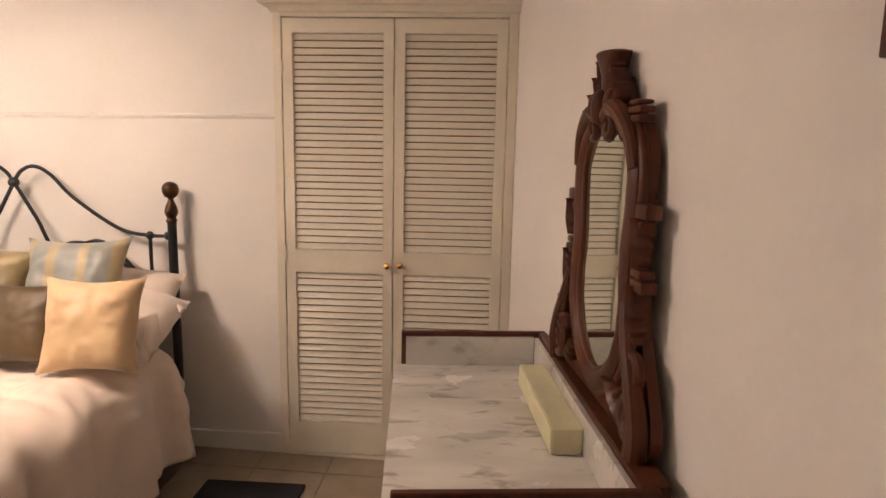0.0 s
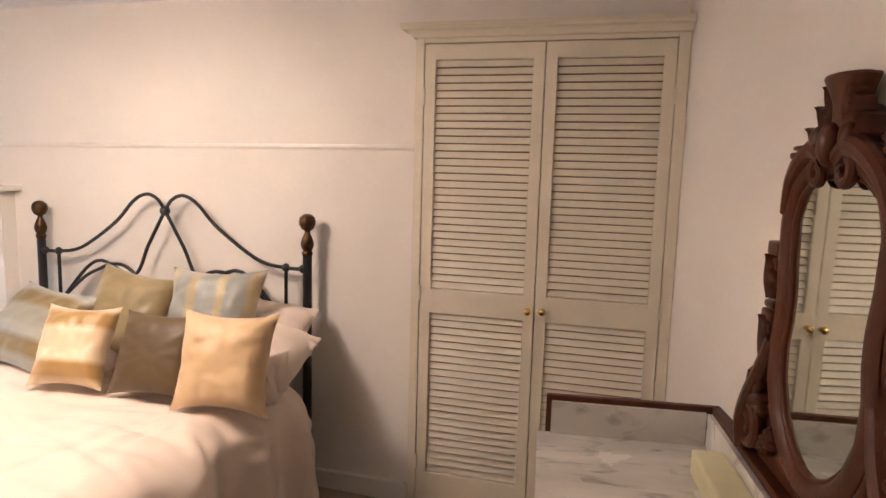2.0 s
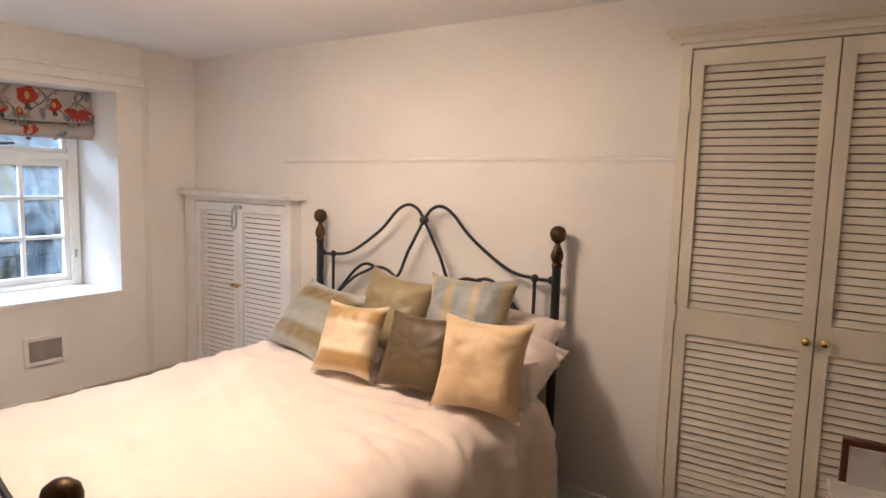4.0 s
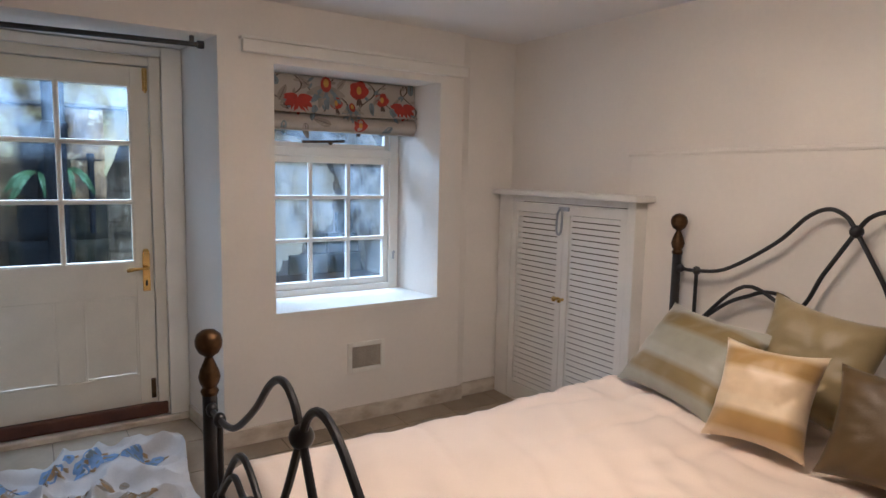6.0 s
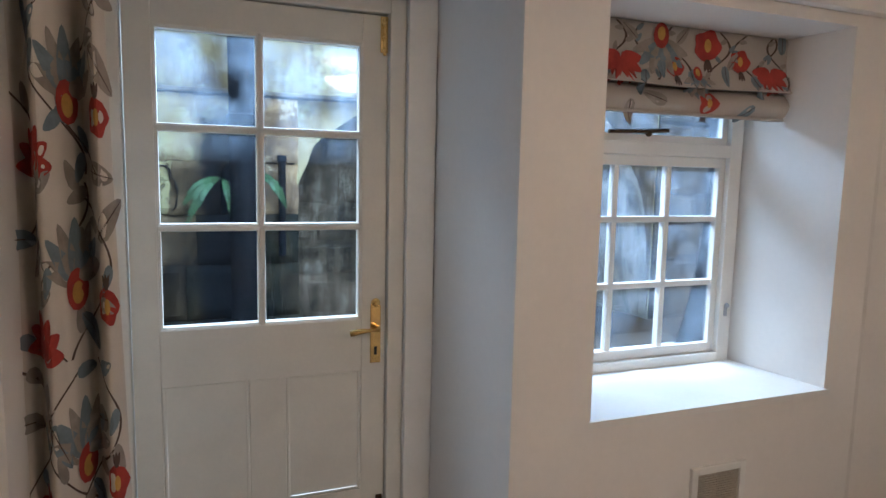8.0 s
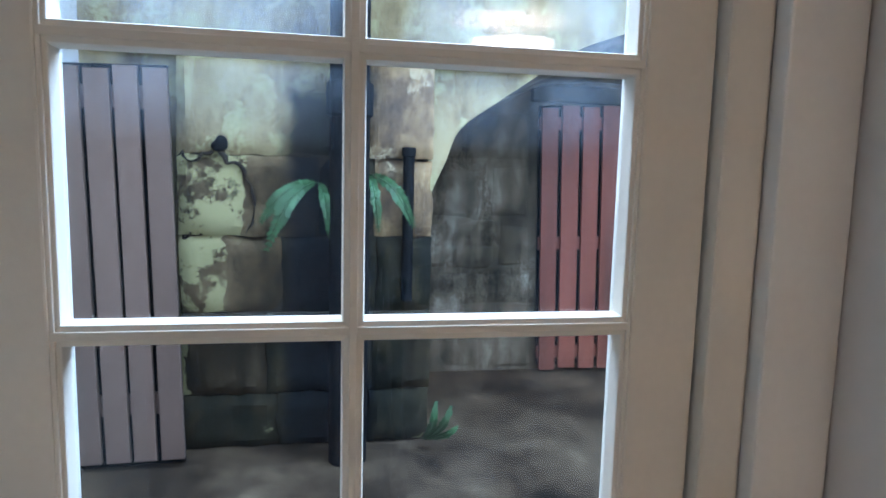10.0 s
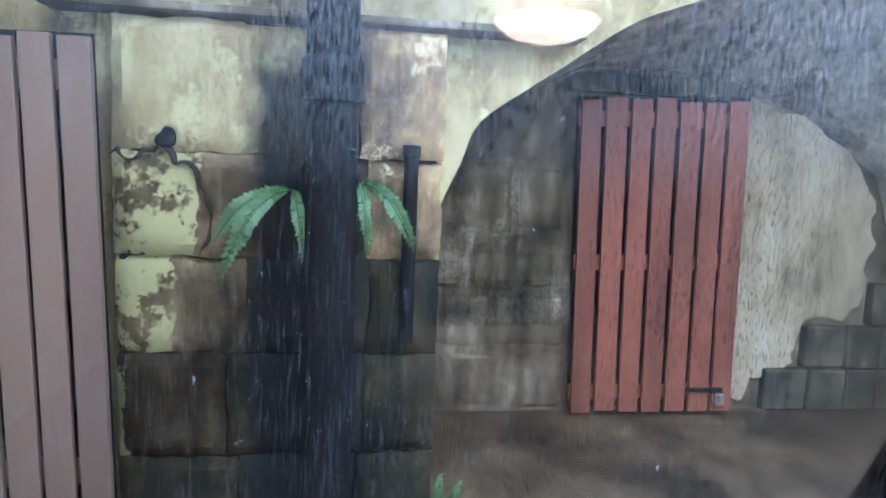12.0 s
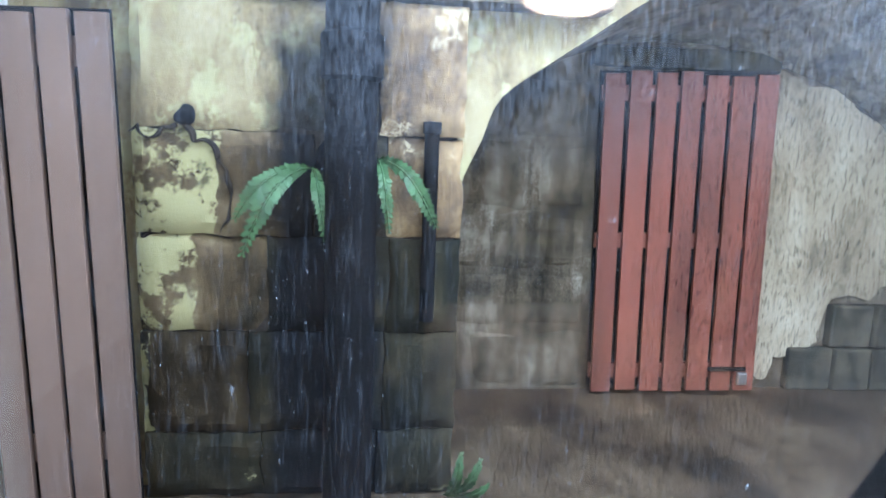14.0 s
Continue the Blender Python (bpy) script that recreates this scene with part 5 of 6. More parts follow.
# backboard following the outline
outline = [(0.36, 0.0), (0.385, 0.05), (0.36, 0.13), (0.315, 0.21), (0.280, 0.29), (0.258, 0.42), (0.255, 0.56), (0.250, 0.68), (0.205, 0.745), (0.13, 0.785), (0.085, 0.82), (0.06, 0.86), (0.0, 0.875)]
op = spline([Vector((0, y, z)) for y, z in outline], 5)
full = op + [Vector((0, -p.y, p.z)) for p in op[::-1]][1:]
bm = bmesh.new()
fr = [bm.verts.new((0.014, p.y, p.z)) for p in full]
bk = [bm.verts.new((0.040, p.y, p.z)) for p in full]
bm.faces.new(fr)
bm.faces.new(bk[::-1])
for i in range(len(full)):
    j = (i + 1) % len(full)
    bm.faces.new((fr[i], fr[j], bk[j], bk[i]))
part("backboard", bm, M_MAHOG, mir)


def scroll(cy, cz, r, turns, start, flip, thick, x=-0.006):
    pts = []
    for k in range(44):
        t = k / 43
        a = start + flip * turns * 2 * math.pi * t
        rr = r * (1 - 0.80 * t)
        pts.append(Vector((x - 0.008 * t, cy + rr * math.cos(a), cz + rr * math.sin(a))))
    part("scroll", tube(bmesh.new(), pts, thick, 9, lambda t: 1 - 0.45 * t), M_MAHOG, mir, soft=True)


def acanthus(y, z, ang, ln, wd, th=0.020, x=0.0, lobes=4):
    """A carved leaf: a curled tongue with a raised midrib, veins and notched lobes along both edges."""
    bm = bmesh.new()
    nl, nw = 26, 10
    grid = []
    for a in range(nl + 1):
        t = a / nl
        w = wd / 2 * (math.sin(math.pi * (0.12 + 0.86 * t)) ** 0.7) * (1 + 0.22 * math.sin(t * lobes * 2 * math.pi))
        row = []
        for b in range(nw + 1):
            u = -1 + 2 * b / nw
            h = th * (1 - 0.75 * u * u) * (0.55 + 0.45 * math.sin(math.pi * min(1, t * 1.1))) + 0.004 * math.cos(u * 9) + 0.012 * t ** 3
            row.append(bm.verts.new((x - h, u * w + 0.18 * wd * t * t, ln * (t - 0.15))))
        grid.append(row)
    under = [[bm.verts.new((0.016, v.co.y, v.co.z)) for v in row] for row in grid]
    for a in range(nl):
        for b in range(nw):
            bm.faces.new((grid[a][b], grid[a + 1][b], grid[a + 1][b + 1], grid[a][b + 1]))
        for b in (0, nw):
            bm.faces.new((grid[a][b], grid[a + 1][b], under[a + 1][b], under[a][b]))
    for a in (0, nl):
        for b in range(nw):
            bm.faces.new((grid[a][b], grid[a][b + 1], under[a][b + 1], under[a][b]))
    bmesh.ops.rotate(bm, verts=bm.verts[:], cent=(0, 0, 0), matrix=Matrix.Rotation(ang, 3, "X"))
    bmesh.ops.translate(bm, verts=bm.verts[:], vec=(0, y, z))
    part("carved_leaf", bm, M_MAHOG, mir, soft=True)


for s in (-1, 1):
    scroll(s * 0.325, 0.075, 0.062, 1.5, 1.2 if s > 0 else 1.9, s, 0.019)
    scroll(s * 0.305, 0.195, 0.040, 1.3, -1.0 if s > 0 else 4.1, s, 0.015)
    scroll(s * 0.055, 0.735, 0.036, 1.2, 2.4 if s > 0 else 0.7, -s, 0.016, -0.012)
    # long limbs sweeping down to the feet
    limb = spline([(-0.004, s * 0.235, 0.33), (-0.010, s * 0.275, 0.24), (-0.012, s * 0.33, 0.15), (-0.010, s * 0.36, 0.07), (-0.004, s * 0.345, 0.005)], 8)
    part("limb", tube(bmesh.new(), limb, 0.024, 10, lambda t: 0.75 + 0.5 * t), M_MAHOG, mir, soft=True)
    # shoulders curling over the glass
    arm = spline([(-0.010, s * 0.030, 0.765), (-0.016, s * 0.075, 0.785), (-0.016, s * 0.135, 0.765), (-0.012, s * 0.195, 0.715), (-0.006, s * 0.225, 0.64)], 8)
    part("shoulder", tube(bmesh.new(), arm, 0.024, 10, lambda t: 1.1 - 0.4 * t), M_MAHOG, mir, soft=True)
    acanthus(s * 0.29, 0.10, -s * 0.15, 0.15, 0.06)
    acanthus(s * 0.24, 0.05, s * 0.9, 0.14, 0.05)
    acanthus(s * 0.275, 0.26, -s * 0.05, 0.14, 0.055)
    acanthus(s * 0.28, 0.44, s * 0.05, 0.11, 0.05, lobes=3)
    # crest leaves fanning up
    acanthus(s * 0.048, 0.762, -s * 0.75, 0.12, 0.055, 0.022)
    acanthus(s * 0.038, 0.802, -s * 0.50, 0.10, 0.050, 0.022)
    acanthus(s * 0.026, 0.845, -s * 0.34, 0.085, 0.045, 0.022)
    # grooved corner blocks and side blocks
    for z, y0, y1, hgt in ((0.745, 0.165, 0.235, 0.018), (0.766, 0.160, 0.240, 0.016), (0.785, 0.170, 0.225, 0.012), (0.530, 0.250, 0.318, 0.036), (0.496, 0.250, 0.292, 0.030), (0.398, 0.250, 0.306, 0.020), (0.366, 0.250, 0.320, 0.028), (0.338, 0.255, 0.298, 0.024)):
        bm = boxes((-0.010, 0.030, min(s * y0, s * y1), max(s * y0, s * y1), z, z + hgt), bevel=0.008)
        part("carved_block", bm, M_MAHOG, mir, soft=True)
    ball(bm := bmesh.new(), (-0.020, s * 0.062, 0.800), 0.024, 0.8, 0.9, 1.35)
    part("crest_egg", bm, M_MAHOG, mir, soft=True)
ball(bm := bmesh.new(), (-0.026, 0, 0.790), 0.030, 0.8, 0.85, 1.5)
part("crest_boss", bm, M_MAHOG, mir, soft=True)
# flared cap at the top of the crest
bm = bmesh.new()
rings = []
for z, w, d in ((0.800, 0.030, 0.022), (0.868, 0.034, 0.024), (0.890, 0.046, 0.030), (0.910, 0.062, 0.036), (0.922, 0.072, 0.040), (0.927, 0.068, 0.038)):
    rings.append([bm.verts.new((max(-d, -d * math.cos(a)) if abs(a) < 1.6 else 0.030, w * math.sin(a), z)) for a in (-2.2, -1.57, -1.2, -0.8, -0.4, 0.0, 0.4, 0.8, 1.2, 1.57, 2.2)])
for a, b in zip(rings, rings[1:]):
    for k in range(len(a)):
        j = (k + 1) % len(a)
        bm.faces.new((a[k], a[j], b[j], b[k]))
bm.faces.new(rings[0][::-1])
bm.faces.new(rings[-1])
part("crest_cap", bm, M_MAHOG, mir, soft=True)

# picture on the wall beside the mirror
pic = thing("picture_frame", pose(east_x(0.665) - 0.014, 0.665, 1.967, 0, 0, WALLTURN), "brown wooden picture frame on the wall", "picture")
bm = boxes((-0.012, 0.012, -0.20, -0.165, -0.28, 0.28), (-0.012, 0.012, 0.165, 0.20, -0.28, 0.28), (-0.012, 0.012, -0.165, 0.165, -0.28, -0.245), (-0.012, 0.012, -0.165, 0.165, 0.245, 0.28), bevel=0.004)
part("frame", bm, M_MAHOG, pic)
part("print", boxes((-0.002, 0.010, -0.165, 0.165, -0.245, 0.245)), M_TAUPE, pic, "plain taupe print")

# ---------- lamp ----------
lamp = thing("pendant_bowl_lamp", pose(-1.72, 1.42, 2.165), "lit alabaster bowl lamp hanging close under the ceiling", "lamp")
bm = lathe(bmesh.new(), [(0.0, 0.0), (0.06, 0.004), (0.12, 0.018), (0.18, 0.042), (0.222, 0.078), (0.235, 0.10), (0.228, 0.10), (0.178, 0.05), (0.11, 0.026), (0.0, 0.010)], 40)
part("bowl", bm, M_BOWL, lamp, soft=True)
for k in range(3):
    a = 2.1 * k
    part("chain", tube(bmesh.new(), [Vector((0.205 * math.cos(a), 0.205 * math.sin(a), 0.085)), Vector((0.02 * math.cos(a), 0.02 * math.sin(a), 0.200))], 0.004, 6), M_BRASS, lamp)
part("ceiling_rose", lathe(bmesh.new(), [(0.0, 0.190), (0.035, 0.193), (0.05, 0.219), (0, 0.2195)], 20), M_BRASS, lamp, soft=True)

# ---------- floor cloths ----------
mat_ob = boxes((-0.74, -0.28, 1.55, 2.66, 0.016, 0.034), bevel=0.006)
tagged(link_mesh("floor_mat", mat_ob, M_MAT), "black bedside mat on the tiled floor", "mat")
sheet = thing("floor_cloth", pose(0, 0, 0), "crumpled printed cloth lying on the floor by the door", "cloth")


def cloth_at(u, v, lift):
    x, y = -4.02 + u, -0.15 + v
    h = 0.010 + 0.060 * max(0.0, 1 - 3.0 * abs(noise.noise(Vector((x * 1.9 + y * 2.8, y * 2.4 - x * 2.0, 2))))) + 0.034 * max(0.0, 1 - 4 * abs(noise.noise(Vector((x * 4.6 - y * 3.1, y * 5.2 + x * 2.2, 6))))) + 0.014 * noise.noise(Vector((x * 9, y * 9, 5)))
    return Vector((x + 0.03 * math.sin(y * 7), y + 0.03 * math.sin(x * 6), floor_z(x) + max(0.006, h) + lift))


bm = bmesh.new()
A, B = 96, 90
gr = [[bm.verts.new(cloth_at(1.05 * i / A, 1.05 * k / B, 0)) for k in range(B + 1)] for i in range(A + 1)]
for i in range(A):
    for k in range(B):
        bm.faces.new((gr[i][k], gr[i + 1][k], gr[i + 1][k + 1], gr[i][k + 1]))
part("cotton", bm, M_FLOORC, sheet, soft=True)
bm = bmesh.new()
rng = random.Random(9)
for k in range(26):
    u, v, size = rng.uniform(0.22, 0.88), rng.uniform(0.14, 0.88), rng.uniform(0.05, 0.10)
    for _ in range(4):
        motif(bm, cloth_at, u + rng.uniform(-0.03, 0.03), v + rng.uniform(-0.03, 0.03), "leaf", size, rng, 0.003 + 0.0006 * _)
for k in range(26):
    motif(bm, cloth_at, rng.uniform(0.10, 0.24), rng.uniform(0.25, 0.93), "poppy", rng.uniform(0.05, 0.09), rng, 0.004)
part("print", bm, [M_CLOTH, M_BLUE, M_TAN, M_TAUPE, M_TAN, M_GREYB], sheet, "tan and blue print")

# ---------- yard things ----------
gate = thing("slatted_gate", pose(BX + 0.03, 1.612, YG, 1.6, 0, -4), "red-brown slatted wooden vault door, closed", "gate")
GW, GH = 0.80, 1.495
n = 7
rng = random.Random(8)
for k in range(n):
    y = GW * k / n
    g0 = rng.uniform(0.007, 0.012)
    bm = boxes((0.012, 0.034, y + g0, y + GW / n - 0.010 - rng.uniform(0, 0.006), 0.012 + rng.uniform(0, 0.01), GH - rng.uniform(0, 0.025)), bevel=0.003)
    part("slat", bm, M_REDWOOD, gate)
for z in (0.075, 0.70, 1.36):
    part("ledge", boxes((-0.012, 0.0115, 0, GW, z, z + 0.07), bevel=0.003), M_REDWOOD, gate)
# added black sheet, paints the shade between the gate's slats
part("backing", boxes((-0.026, -0.013, 0.0, GW, 0.03, GH)), M_PIPE_GAP, gate)
part("bolt", boxes((0.035, 0.05, 0.56, 0.74, 0.115, 0.135), bevel=0.004), M_PIPE_GAP, gate, "rusted sliding bolt")
part("padlock", boxes((0.035, 0.06, 0.70, 0.745, 0.05, 0.11), bevel=0.008), M_STEEL, gate, "dull steel padlock")
bm = boxes((BX - 0.02, BX + 0.035, 1.53, 2.41, 1.955, 2.045), bevel=0.012)
tagged(link_mesh("gate_lintel", bm, M_DARKVAULT), "dark stone lintel over the slatted door", "lintel", kind="structure")
bm = bmesh.new()
edge = [(2.425, 0.52), (2.50, 0.47), (2.58, 0.60), (2.70, 0.64), (2.78, 0.66), (2.80, 0.86), (2.88, 0.93), (3.02, 0.90), (3.13, 1.00), (3.15, 1.30), (3.14, 1.50), (3.01, 1.70), (2.77, 1.865), (2.55, 1.94), (2.40, 1.975), (2.40, 1.5)]
ring = [p for k in range(len(edge)) for p in spline([(*edge[k], 0), (*edge[(k + 1) % len(edge)], 0)], 9)[:-1]]
lo = [bm.verts.new((BX - 0.01, p.x + 0.035 * noise.noise(p * 9) + 0.012 * noise.noise(p * 31), p.y + 0.035 * noise.noise(p * 11) + 0.012 * noise.noise(p * 37))) for p in ring]
hi = [bm.verts.new((BX + 0.006, v.co.y, v.co.z)) for v in lo]
bm.faces.new(hi)
for k in range(len(ring)):
    m2 = (k + 1) % len(ring)
    bm.faces.new((lo[k], lo[m2], hi[m2], hi[k]))
tagged(link_mesh("render_patch", bm, M_PALE), "pale lime render patch beside the gate", "render", kind="structure")

foot = thing("vault_footing", pose(0, 0, 0), "dark stones at the foot of the vault wall", "stonework", kind="structure")
rng = random.Random(21)
for z0, z1, ys_ in ((YG, 0.66, (2.62, 2.86, 3.06, 3.24, 3.46)), (0.66, 0.88, (2.82, 3.05, 3.23, 3.42)), (0.88, 1.10, (3.16, 3.36))):
    for y0, y1 in zip(ys_, ys_[1:]):
        part("stone", boxes((BX - 0.02, BX + rng.uniform(0.03, 0.06), y0 + 0.004, y1 - 0.004, z0 + 0.003, z1 - 0.004), bevel=0.014), M_DARKVAULT, foot)
hole = thing("broken_bracket", pose(FX + 0.012, 0.04, 1.64), "stub of a rusted bracket with a crack below", "bracket")
bm = bmesh.new()
bmesh.ops.create_icosphere(bm, subdivisions=3, radius=0.030)
for v in bm.verts:
    v.co *= 1 + 0.7 * noise.noise(v.co * 26)
    v.co.x *= 0.7
part("stub", bm, M_PIPE_GAP, hole, soft=True)
for pts, r in (([(0.0, 0.0, -0.03), (0.0, 0.05, -0.09), (0.0, 0.10, -0.15), (0.0, 0.12, -0.24), (0.0, 0.09, -0.33)], 0.008), ([(0.0, -0.03, -0.035), (0.0, -0.10, -0.05), (0.0, -0.165, -0.045)], 0.006)):
    crack = spline(pts, 10)
    bm = tube(bmesh.new(), [p + Vector((0, 0.03 * noise.noise(p * 23), 0.03 * noise.noise(p * 27))) for p in crack], r, 7, lambda t: 1.1 - 0.7 * t + 0.3 * math.sin(t * 23))
    part("crack", bm, M_MORTAR, hole, "dark crack")

shed = thing("plank_door", pose(-6.08, -0.445, YG, 1.2), "weathered brown plank door with dark gaps", "door")
for k in range(5):
    y1 = 0.366 - 0.094 * (4 - k)
    part("plank", boxes((0.0, 0.024, y1 - 0.080, y1 - 0.003 * (k % 2), 0.03, 1.443 - 0.006 * (k % 3)), bevel=0.003), M_GREYWOOD, shed)
part("ledge", boxes((-0.018, -0.0005, 0.0, 0.36, 1.30, 1.38), bevel=0.003), M_GREYWOOD, shed)
part("ledge", boxes((-0.018, -0.0005, 0.0, 0.36, 0.20, 0.28), bevel=0.003), M_GREYWOOD, shed)
# added black sheet that stands for shade in the plank gaps
part("backing", boxes((-0.03, -0.019, -0.02, 0.36, 0.0, 1.452)), M_PIPE_GAP, shed)

pipe = thing("drain_pipe", pose(-6.06, 0.515, YG), "fat black cast-iron drainpipe, wet with algae", "pipe")
part("pipe_run", lathe(bmesh.new(), [(0.072, 0.0), (0.072, 1.30), (0.085, 1.31), (0.085, 1.42), (0.072, 1.43), (0.072, 2.6)], 20), M_PIPE_GAP, pipe, soft=True)
thin = thing("thin_pipe", pose(-6.175, 0.748, YG), "short dark iron waste pipe on the wall", "pipe")
part("pipe_run", lathe(bmesh.new(), [(0.0, 0.60), (0.022, 0.602), (0.022, 1.17), (0.028, 1.172), (0.028, 1.205), (0, 1.208)], 14), M_PIPE_GAP, thin, soft=True)

# stones of the pier left of the arch, each with its own relief
pier = thing("stone_facing", pose(0, 0, 0), "mossy weathered stone courses beside the drainpipe", "stonework", kind="structure")
rng = random.Random(11)


def rough_stone(x0, x1, y0, y1, z0, z1):
    """A squared rubble stone: chipped arrises and an uneven face."""
    bm = bmesh.new()
    ny, nz = max(3, int((y1 - y0) / 0.035)), max(3, int((z1 - z0) / 0.035))
    face = []
    for a in range(ny + 1):
        row = []
        for b in range(nz + 1):
            y, z = y0 + (y1 - y0) * a / ny, z0 + (z1 - z0) * b / nz
            edge = min(a, ny - a, b, nz - b)
            q = Vector((y * 7, z * 7, x1 * 50))
            x = x1 + 0.014 * noise.noise(q) + 0.006 * noise.noise(q * 3.3) - (0.024 if edge == 0 else 0)
            if edge == 0:
                y += 0.012 * noise.noise(q * 2.1) * (1 if 0 < b < nz else 0.4)
                z += 0.010 * noise.noise(q * 2.4 + Vector((9, 0, 0))) * (1 if 0 < a < ny else 0.4)
            row.append(bm.verts.new((x, y, z)))
        face.append(row)
    for a in range(ny):
        for b in range(nz):
            bm.faces.new((face[a][b], face[a + 1][b], face[a + 1][b + 1], face[a][b + 1]))
    rim = [face[a][0] for a in range(ny + 1)] + [face[ny][b] for b in range(1, nz + 1)] + [face[a][nz] for a in range(ny - 1, -1, -1)] + [face[0][b] for b in range(nz - 1, 0, -1)]
    deep = [bm.verts.new((x0, v.co.y, v.co.z)) for v in rim]
    for k in range(len(rim)):
        j = (k + 1) % len(rim)
        bm.faces.new((rim[k], rim[j], deep[j], deep[k]))
    return bm


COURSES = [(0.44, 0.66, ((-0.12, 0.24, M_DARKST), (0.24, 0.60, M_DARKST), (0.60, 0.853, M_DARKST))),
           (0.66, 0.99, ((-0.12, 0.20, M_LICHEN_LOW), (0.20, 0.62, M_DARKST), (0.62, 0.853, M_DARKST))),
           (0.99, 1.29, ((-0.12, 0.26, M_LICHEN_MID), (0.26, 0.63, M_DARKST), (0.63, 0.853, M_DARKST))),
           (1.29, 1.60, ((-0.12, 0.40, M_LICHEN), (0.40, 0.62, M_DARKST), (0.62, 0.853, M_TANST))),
           (1.60, 1.985, ((-0.12, 0.59, M_MOSSY), (0.59, 0.853, M_TANST)))]
for z0, z1, row in COURSES:
    for y0, y1, ston in row:
        part("stone", rough_stone(-6.295, FX + rng.uniform(-0.012, 0.012), y0 + 0.002, y1 - 0.002, z0 + 0.002, z1 - 0.002), ston, pier, soft=True)
part("mortar", boxes((-6.299, FX - 0.034, -0.11, 0.832, YG, 1.98)), M_MORTAR, pier)
bm = boxes((-6.302, FX + 0.024, -0.30, 1.28, 1.992, 2.016), bevel=0.008)
part("string_course", bm, M_STONE, pier, "dark projecting stone course")


# coursed stones right of the vault
side = thing("stone_facing", pose(0, 0, 0), "grey weathered stone courses past the vault arch", "stonework", kind="structure")
z = YG
for k, h in enumerate((0.26, 0.22, 0.28, 0.24, 0.26, 0.28, 0.24, 0.26)):
    y = 3.61
    while y < 5.45:
        y1 = min(y + rng.uniform(0.30, 0.62), 5.47)
        part("stone", rough_stone(FX - 0.12, FX - 0.07 + rng.uniform(-0.012, 0.02), y + 0.004, y1 - 0.004, z + 0.004, z + h - 0.004), M_STONE, side, soft=True)
        y = y1
    z += h
part("mortar", boxes((FX - 0.099, FX - 0.094, 3.61, 5.47, YG, z)), M_MORTAR, side)

# stones of the vault's back wall
rng = random.Random(31)
for z0, z1, ys_ in ((YG, 0.74, (0.62, 1.02, 1.32, 1.60)), (0.74, 1.02, (0.62, 0.90, 1.22, 1.59)), (1.02, 1.30, (0.62, 1.10, 1.35, 1.58)), (1.30, 1.62, (0.62, 0.94, 1.30, 1.56)), (1.62, 1.90, (0.62, 1.16, 1.55))):
    for y0, y1 in zip(ys_, ys_[1:]):
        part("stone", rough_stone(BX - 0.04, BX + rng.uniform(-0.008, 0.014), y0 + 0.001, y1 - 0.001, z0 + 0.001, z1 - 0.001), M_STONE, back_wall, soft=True)


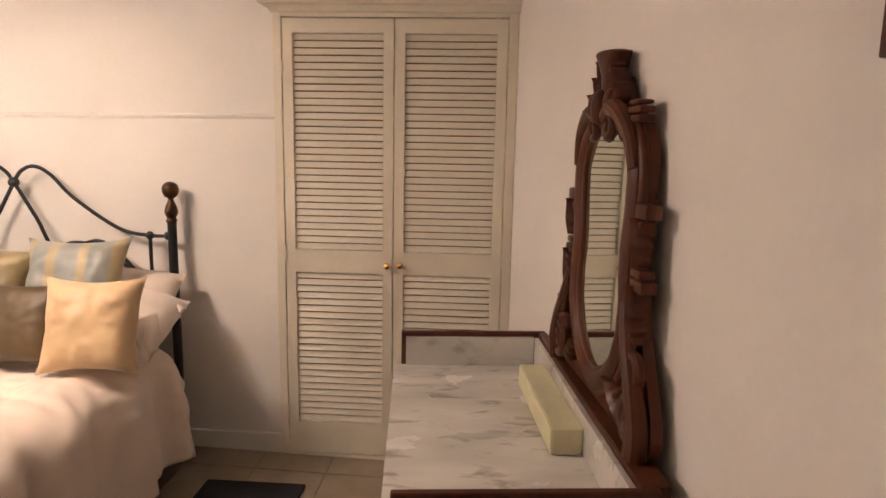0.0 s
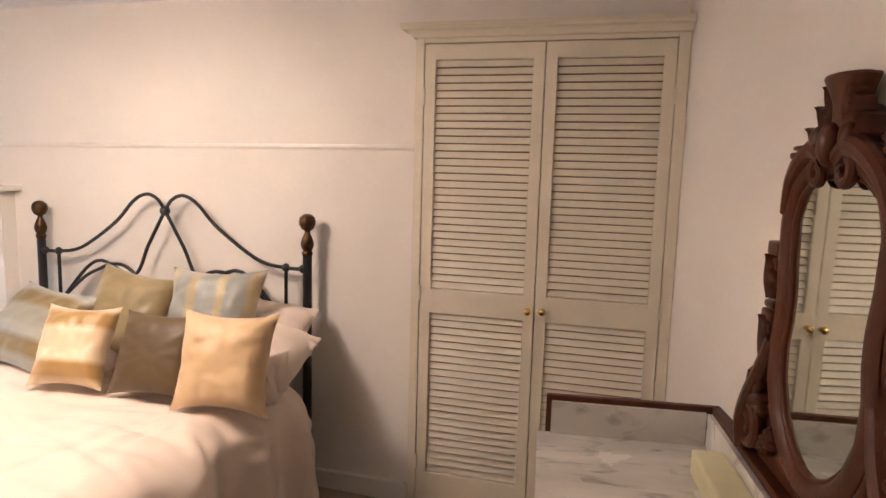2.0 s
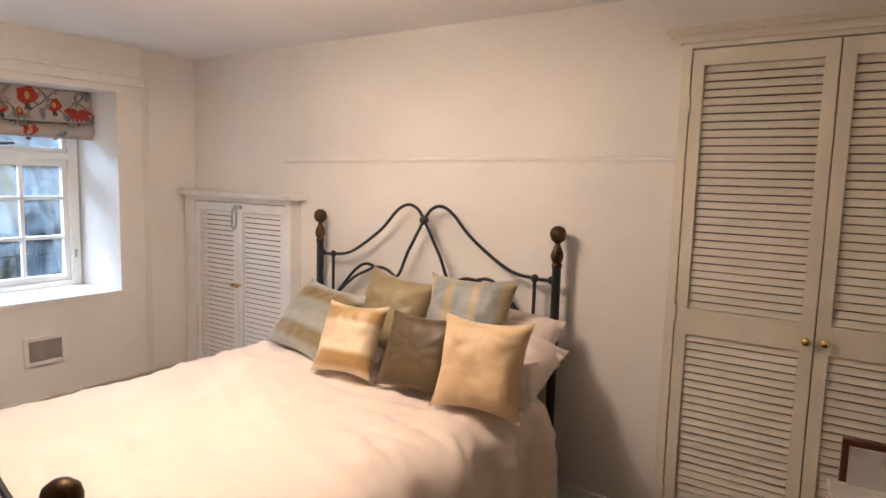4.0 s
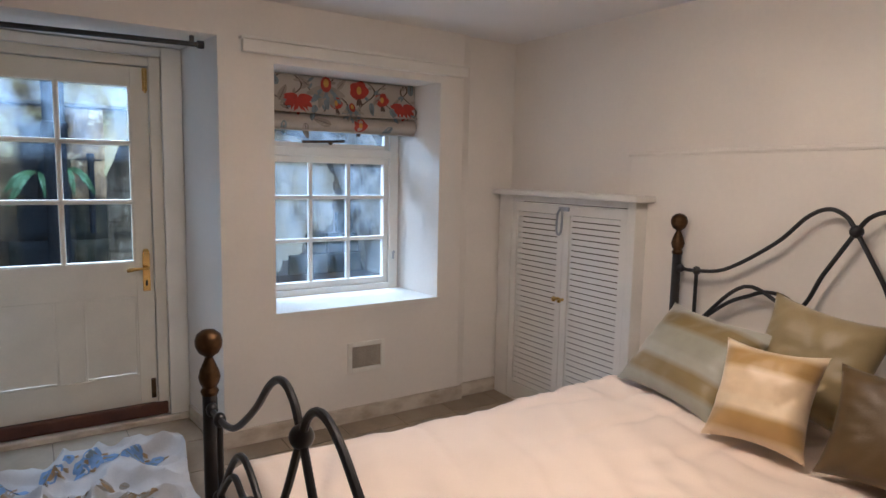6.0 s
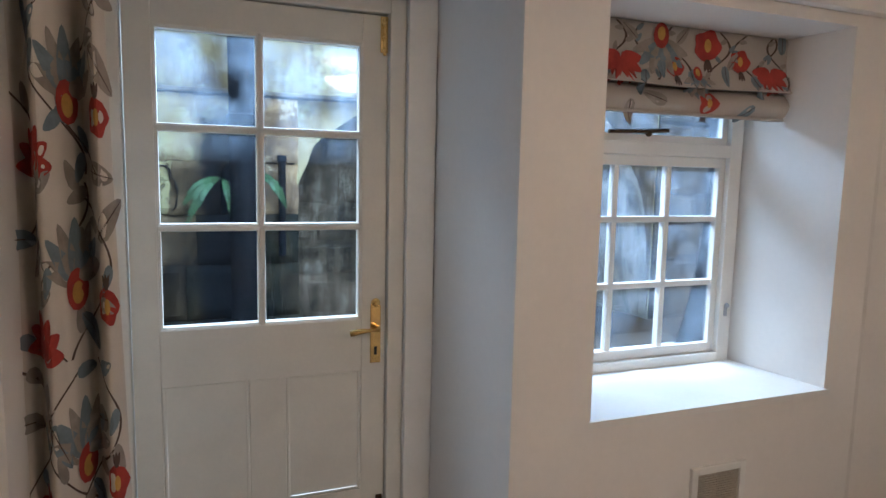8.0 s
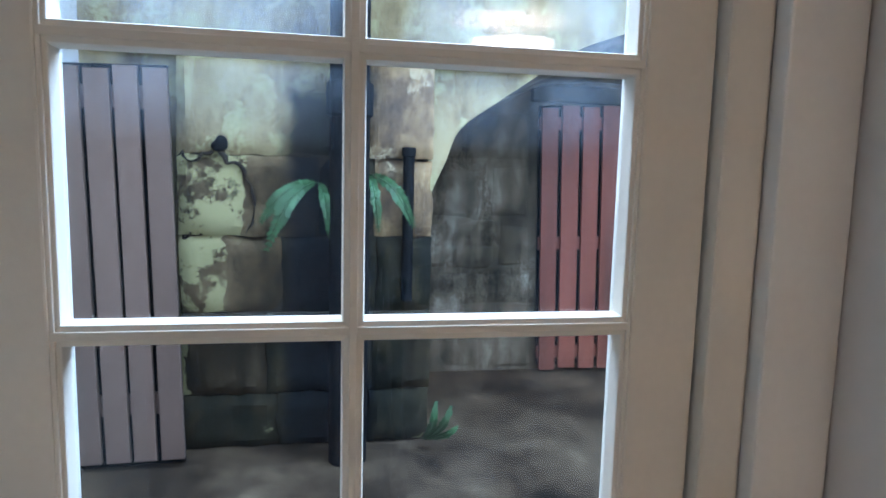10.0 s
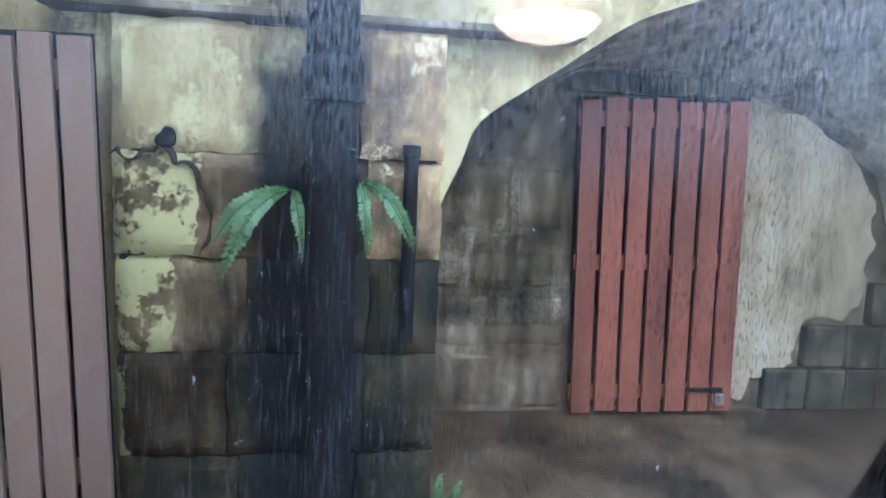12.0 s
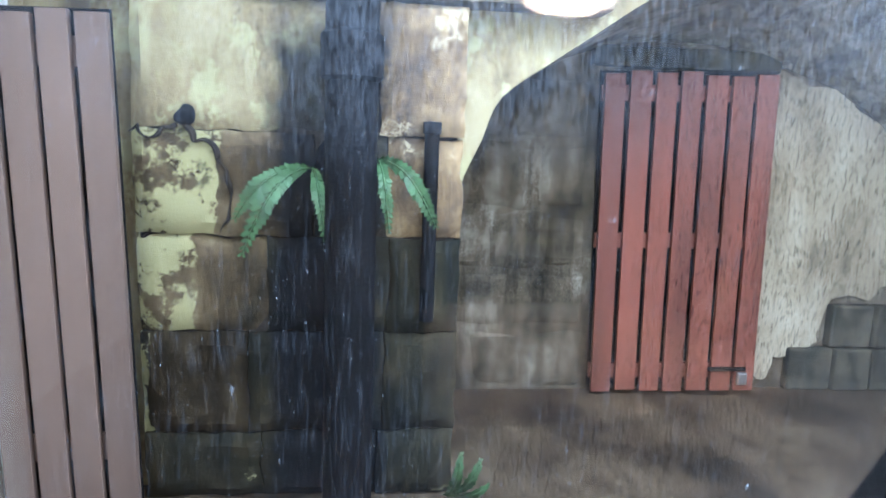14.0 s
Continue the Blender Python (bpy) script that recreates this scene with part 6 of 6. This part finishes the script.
def fern(base, fronds, seed):
    """Fronds that arch from the wall; each given by its tip's offset along the wall and in height."""
    rng = random.Random(seed)
    f = thing("fern", pose(*base), "green fern growing from the wall by the pipe", "fern", "ferns on the wall")
    for j, (dy, dz) in enumerate(fronds):
        pts = []
        for k in range(20):
            t = k / 19
            pts.append(Vector((0.02 + 0.10 * math.sin(t * 2.2), dy * t ** 0.85, dz * t ** 1.5 + 0.018 * math.sin(math.pi * t))))
        bm = tube(bmesh.new(), pts, 0.0022, 5)
        ln = math.hypot(dy, dz)
        for k in range(1, 20):
            d = (pts[k] - pts[k - 1]).normalized()
            for s in (-1, 1):
                lw = ln * (0.095 * math.sin(math.pi * (0.10 + 0.86 * k / 20)) + 0.02) * rng.uniform(0.8, 1.1)
                q = Vector((rng.uniform(-0.2, 0.3), -d.z * s, d.y * s)).normalized()
                a = pts[k]
                b = a + q * lw + d * lw * 0.7
                c = a + q * lw * 0.45 + d * lw * 0.25
                sd = d * (0.55 * lw)
                bm.faces.new([bm.verts.new(a), bm.verts.new(c + sd), bm.verts.new(b), bm.verts.new(c - sd)])
        part("frond", bm, M_FERN, f)


fern((-6.16, 0.40, 1.50), [(-0.20, -0.14), (-0.18, -0.24), (0.05, -0.21)], 1)
fern((-6.16, 0.585, 1.53), [(0.17, -0.18), (0.04, -0.20)], 2)
fern((-6.17, 0.82, 0.47), [(0.13, 0.08), (0.10, 0.16), (0.04, 0.18)], 4)

for ob in bpy.data.objects:
    if ob.name.startswith("pane"):
        ob.visible_shadow = False

# ---------- floor tiles ----------
base = bmesh.new()
c = [(-4.6, SOUTH - 0.2), (0.0, SOUTH - 0.2), (0.0, 3.2), (-4.6, 3.2)]
v = [base.verts.new((x, y, floor_z(x) - 0.004)) for x, y in c]
base.faces.new(v)
w2 = [base.verts.new((1.7, SOUTH - 0.2, floor_z(1.7) - 0.004)), base.verts.new((1.7, 3.2, floor_z(1.7) - 0.004))]
base.faces.new((v[1], w2[0], w2[1], v[2]))
bot = [base.verts.new((x, y, -0.25)) for x, y in ((-4.6, SOUTH - 0.2), (1.7, SOUTH - 0.2), (1.7, 3.2), (-4.6, 3.2))]
base.faces.new(bot)
floor = structure("floor", base, M_GROUT, "beige tiled floor with dark joints")
TS = 0.345
tb = boxes((-TS / 2 + 0.003, TS / 2 - 0.003, -TS / 2 + 0.003, TS / 2 - 0.003, -0.008, 0.0), bevel=0.0015)
tme = bpy.data.meshes.new("tile")
tb.to_mesh(tme)
tb.free()
tme.materials.append(M_TILE)
x = -4.36 + TS / 2
while x < 1.2:
    y = SOUTH + TS / 2
    while y < 3.0:
        if x < east_x(y) + 0.1:
            t = new("tile", tme)
            t.parent = floor
            t.matrix_world = pose(x, y, floor_z(x), 0, math.degrees(math.atan(0.027)) if x < 0 else 0, 0)
        y += TS
    x += TS
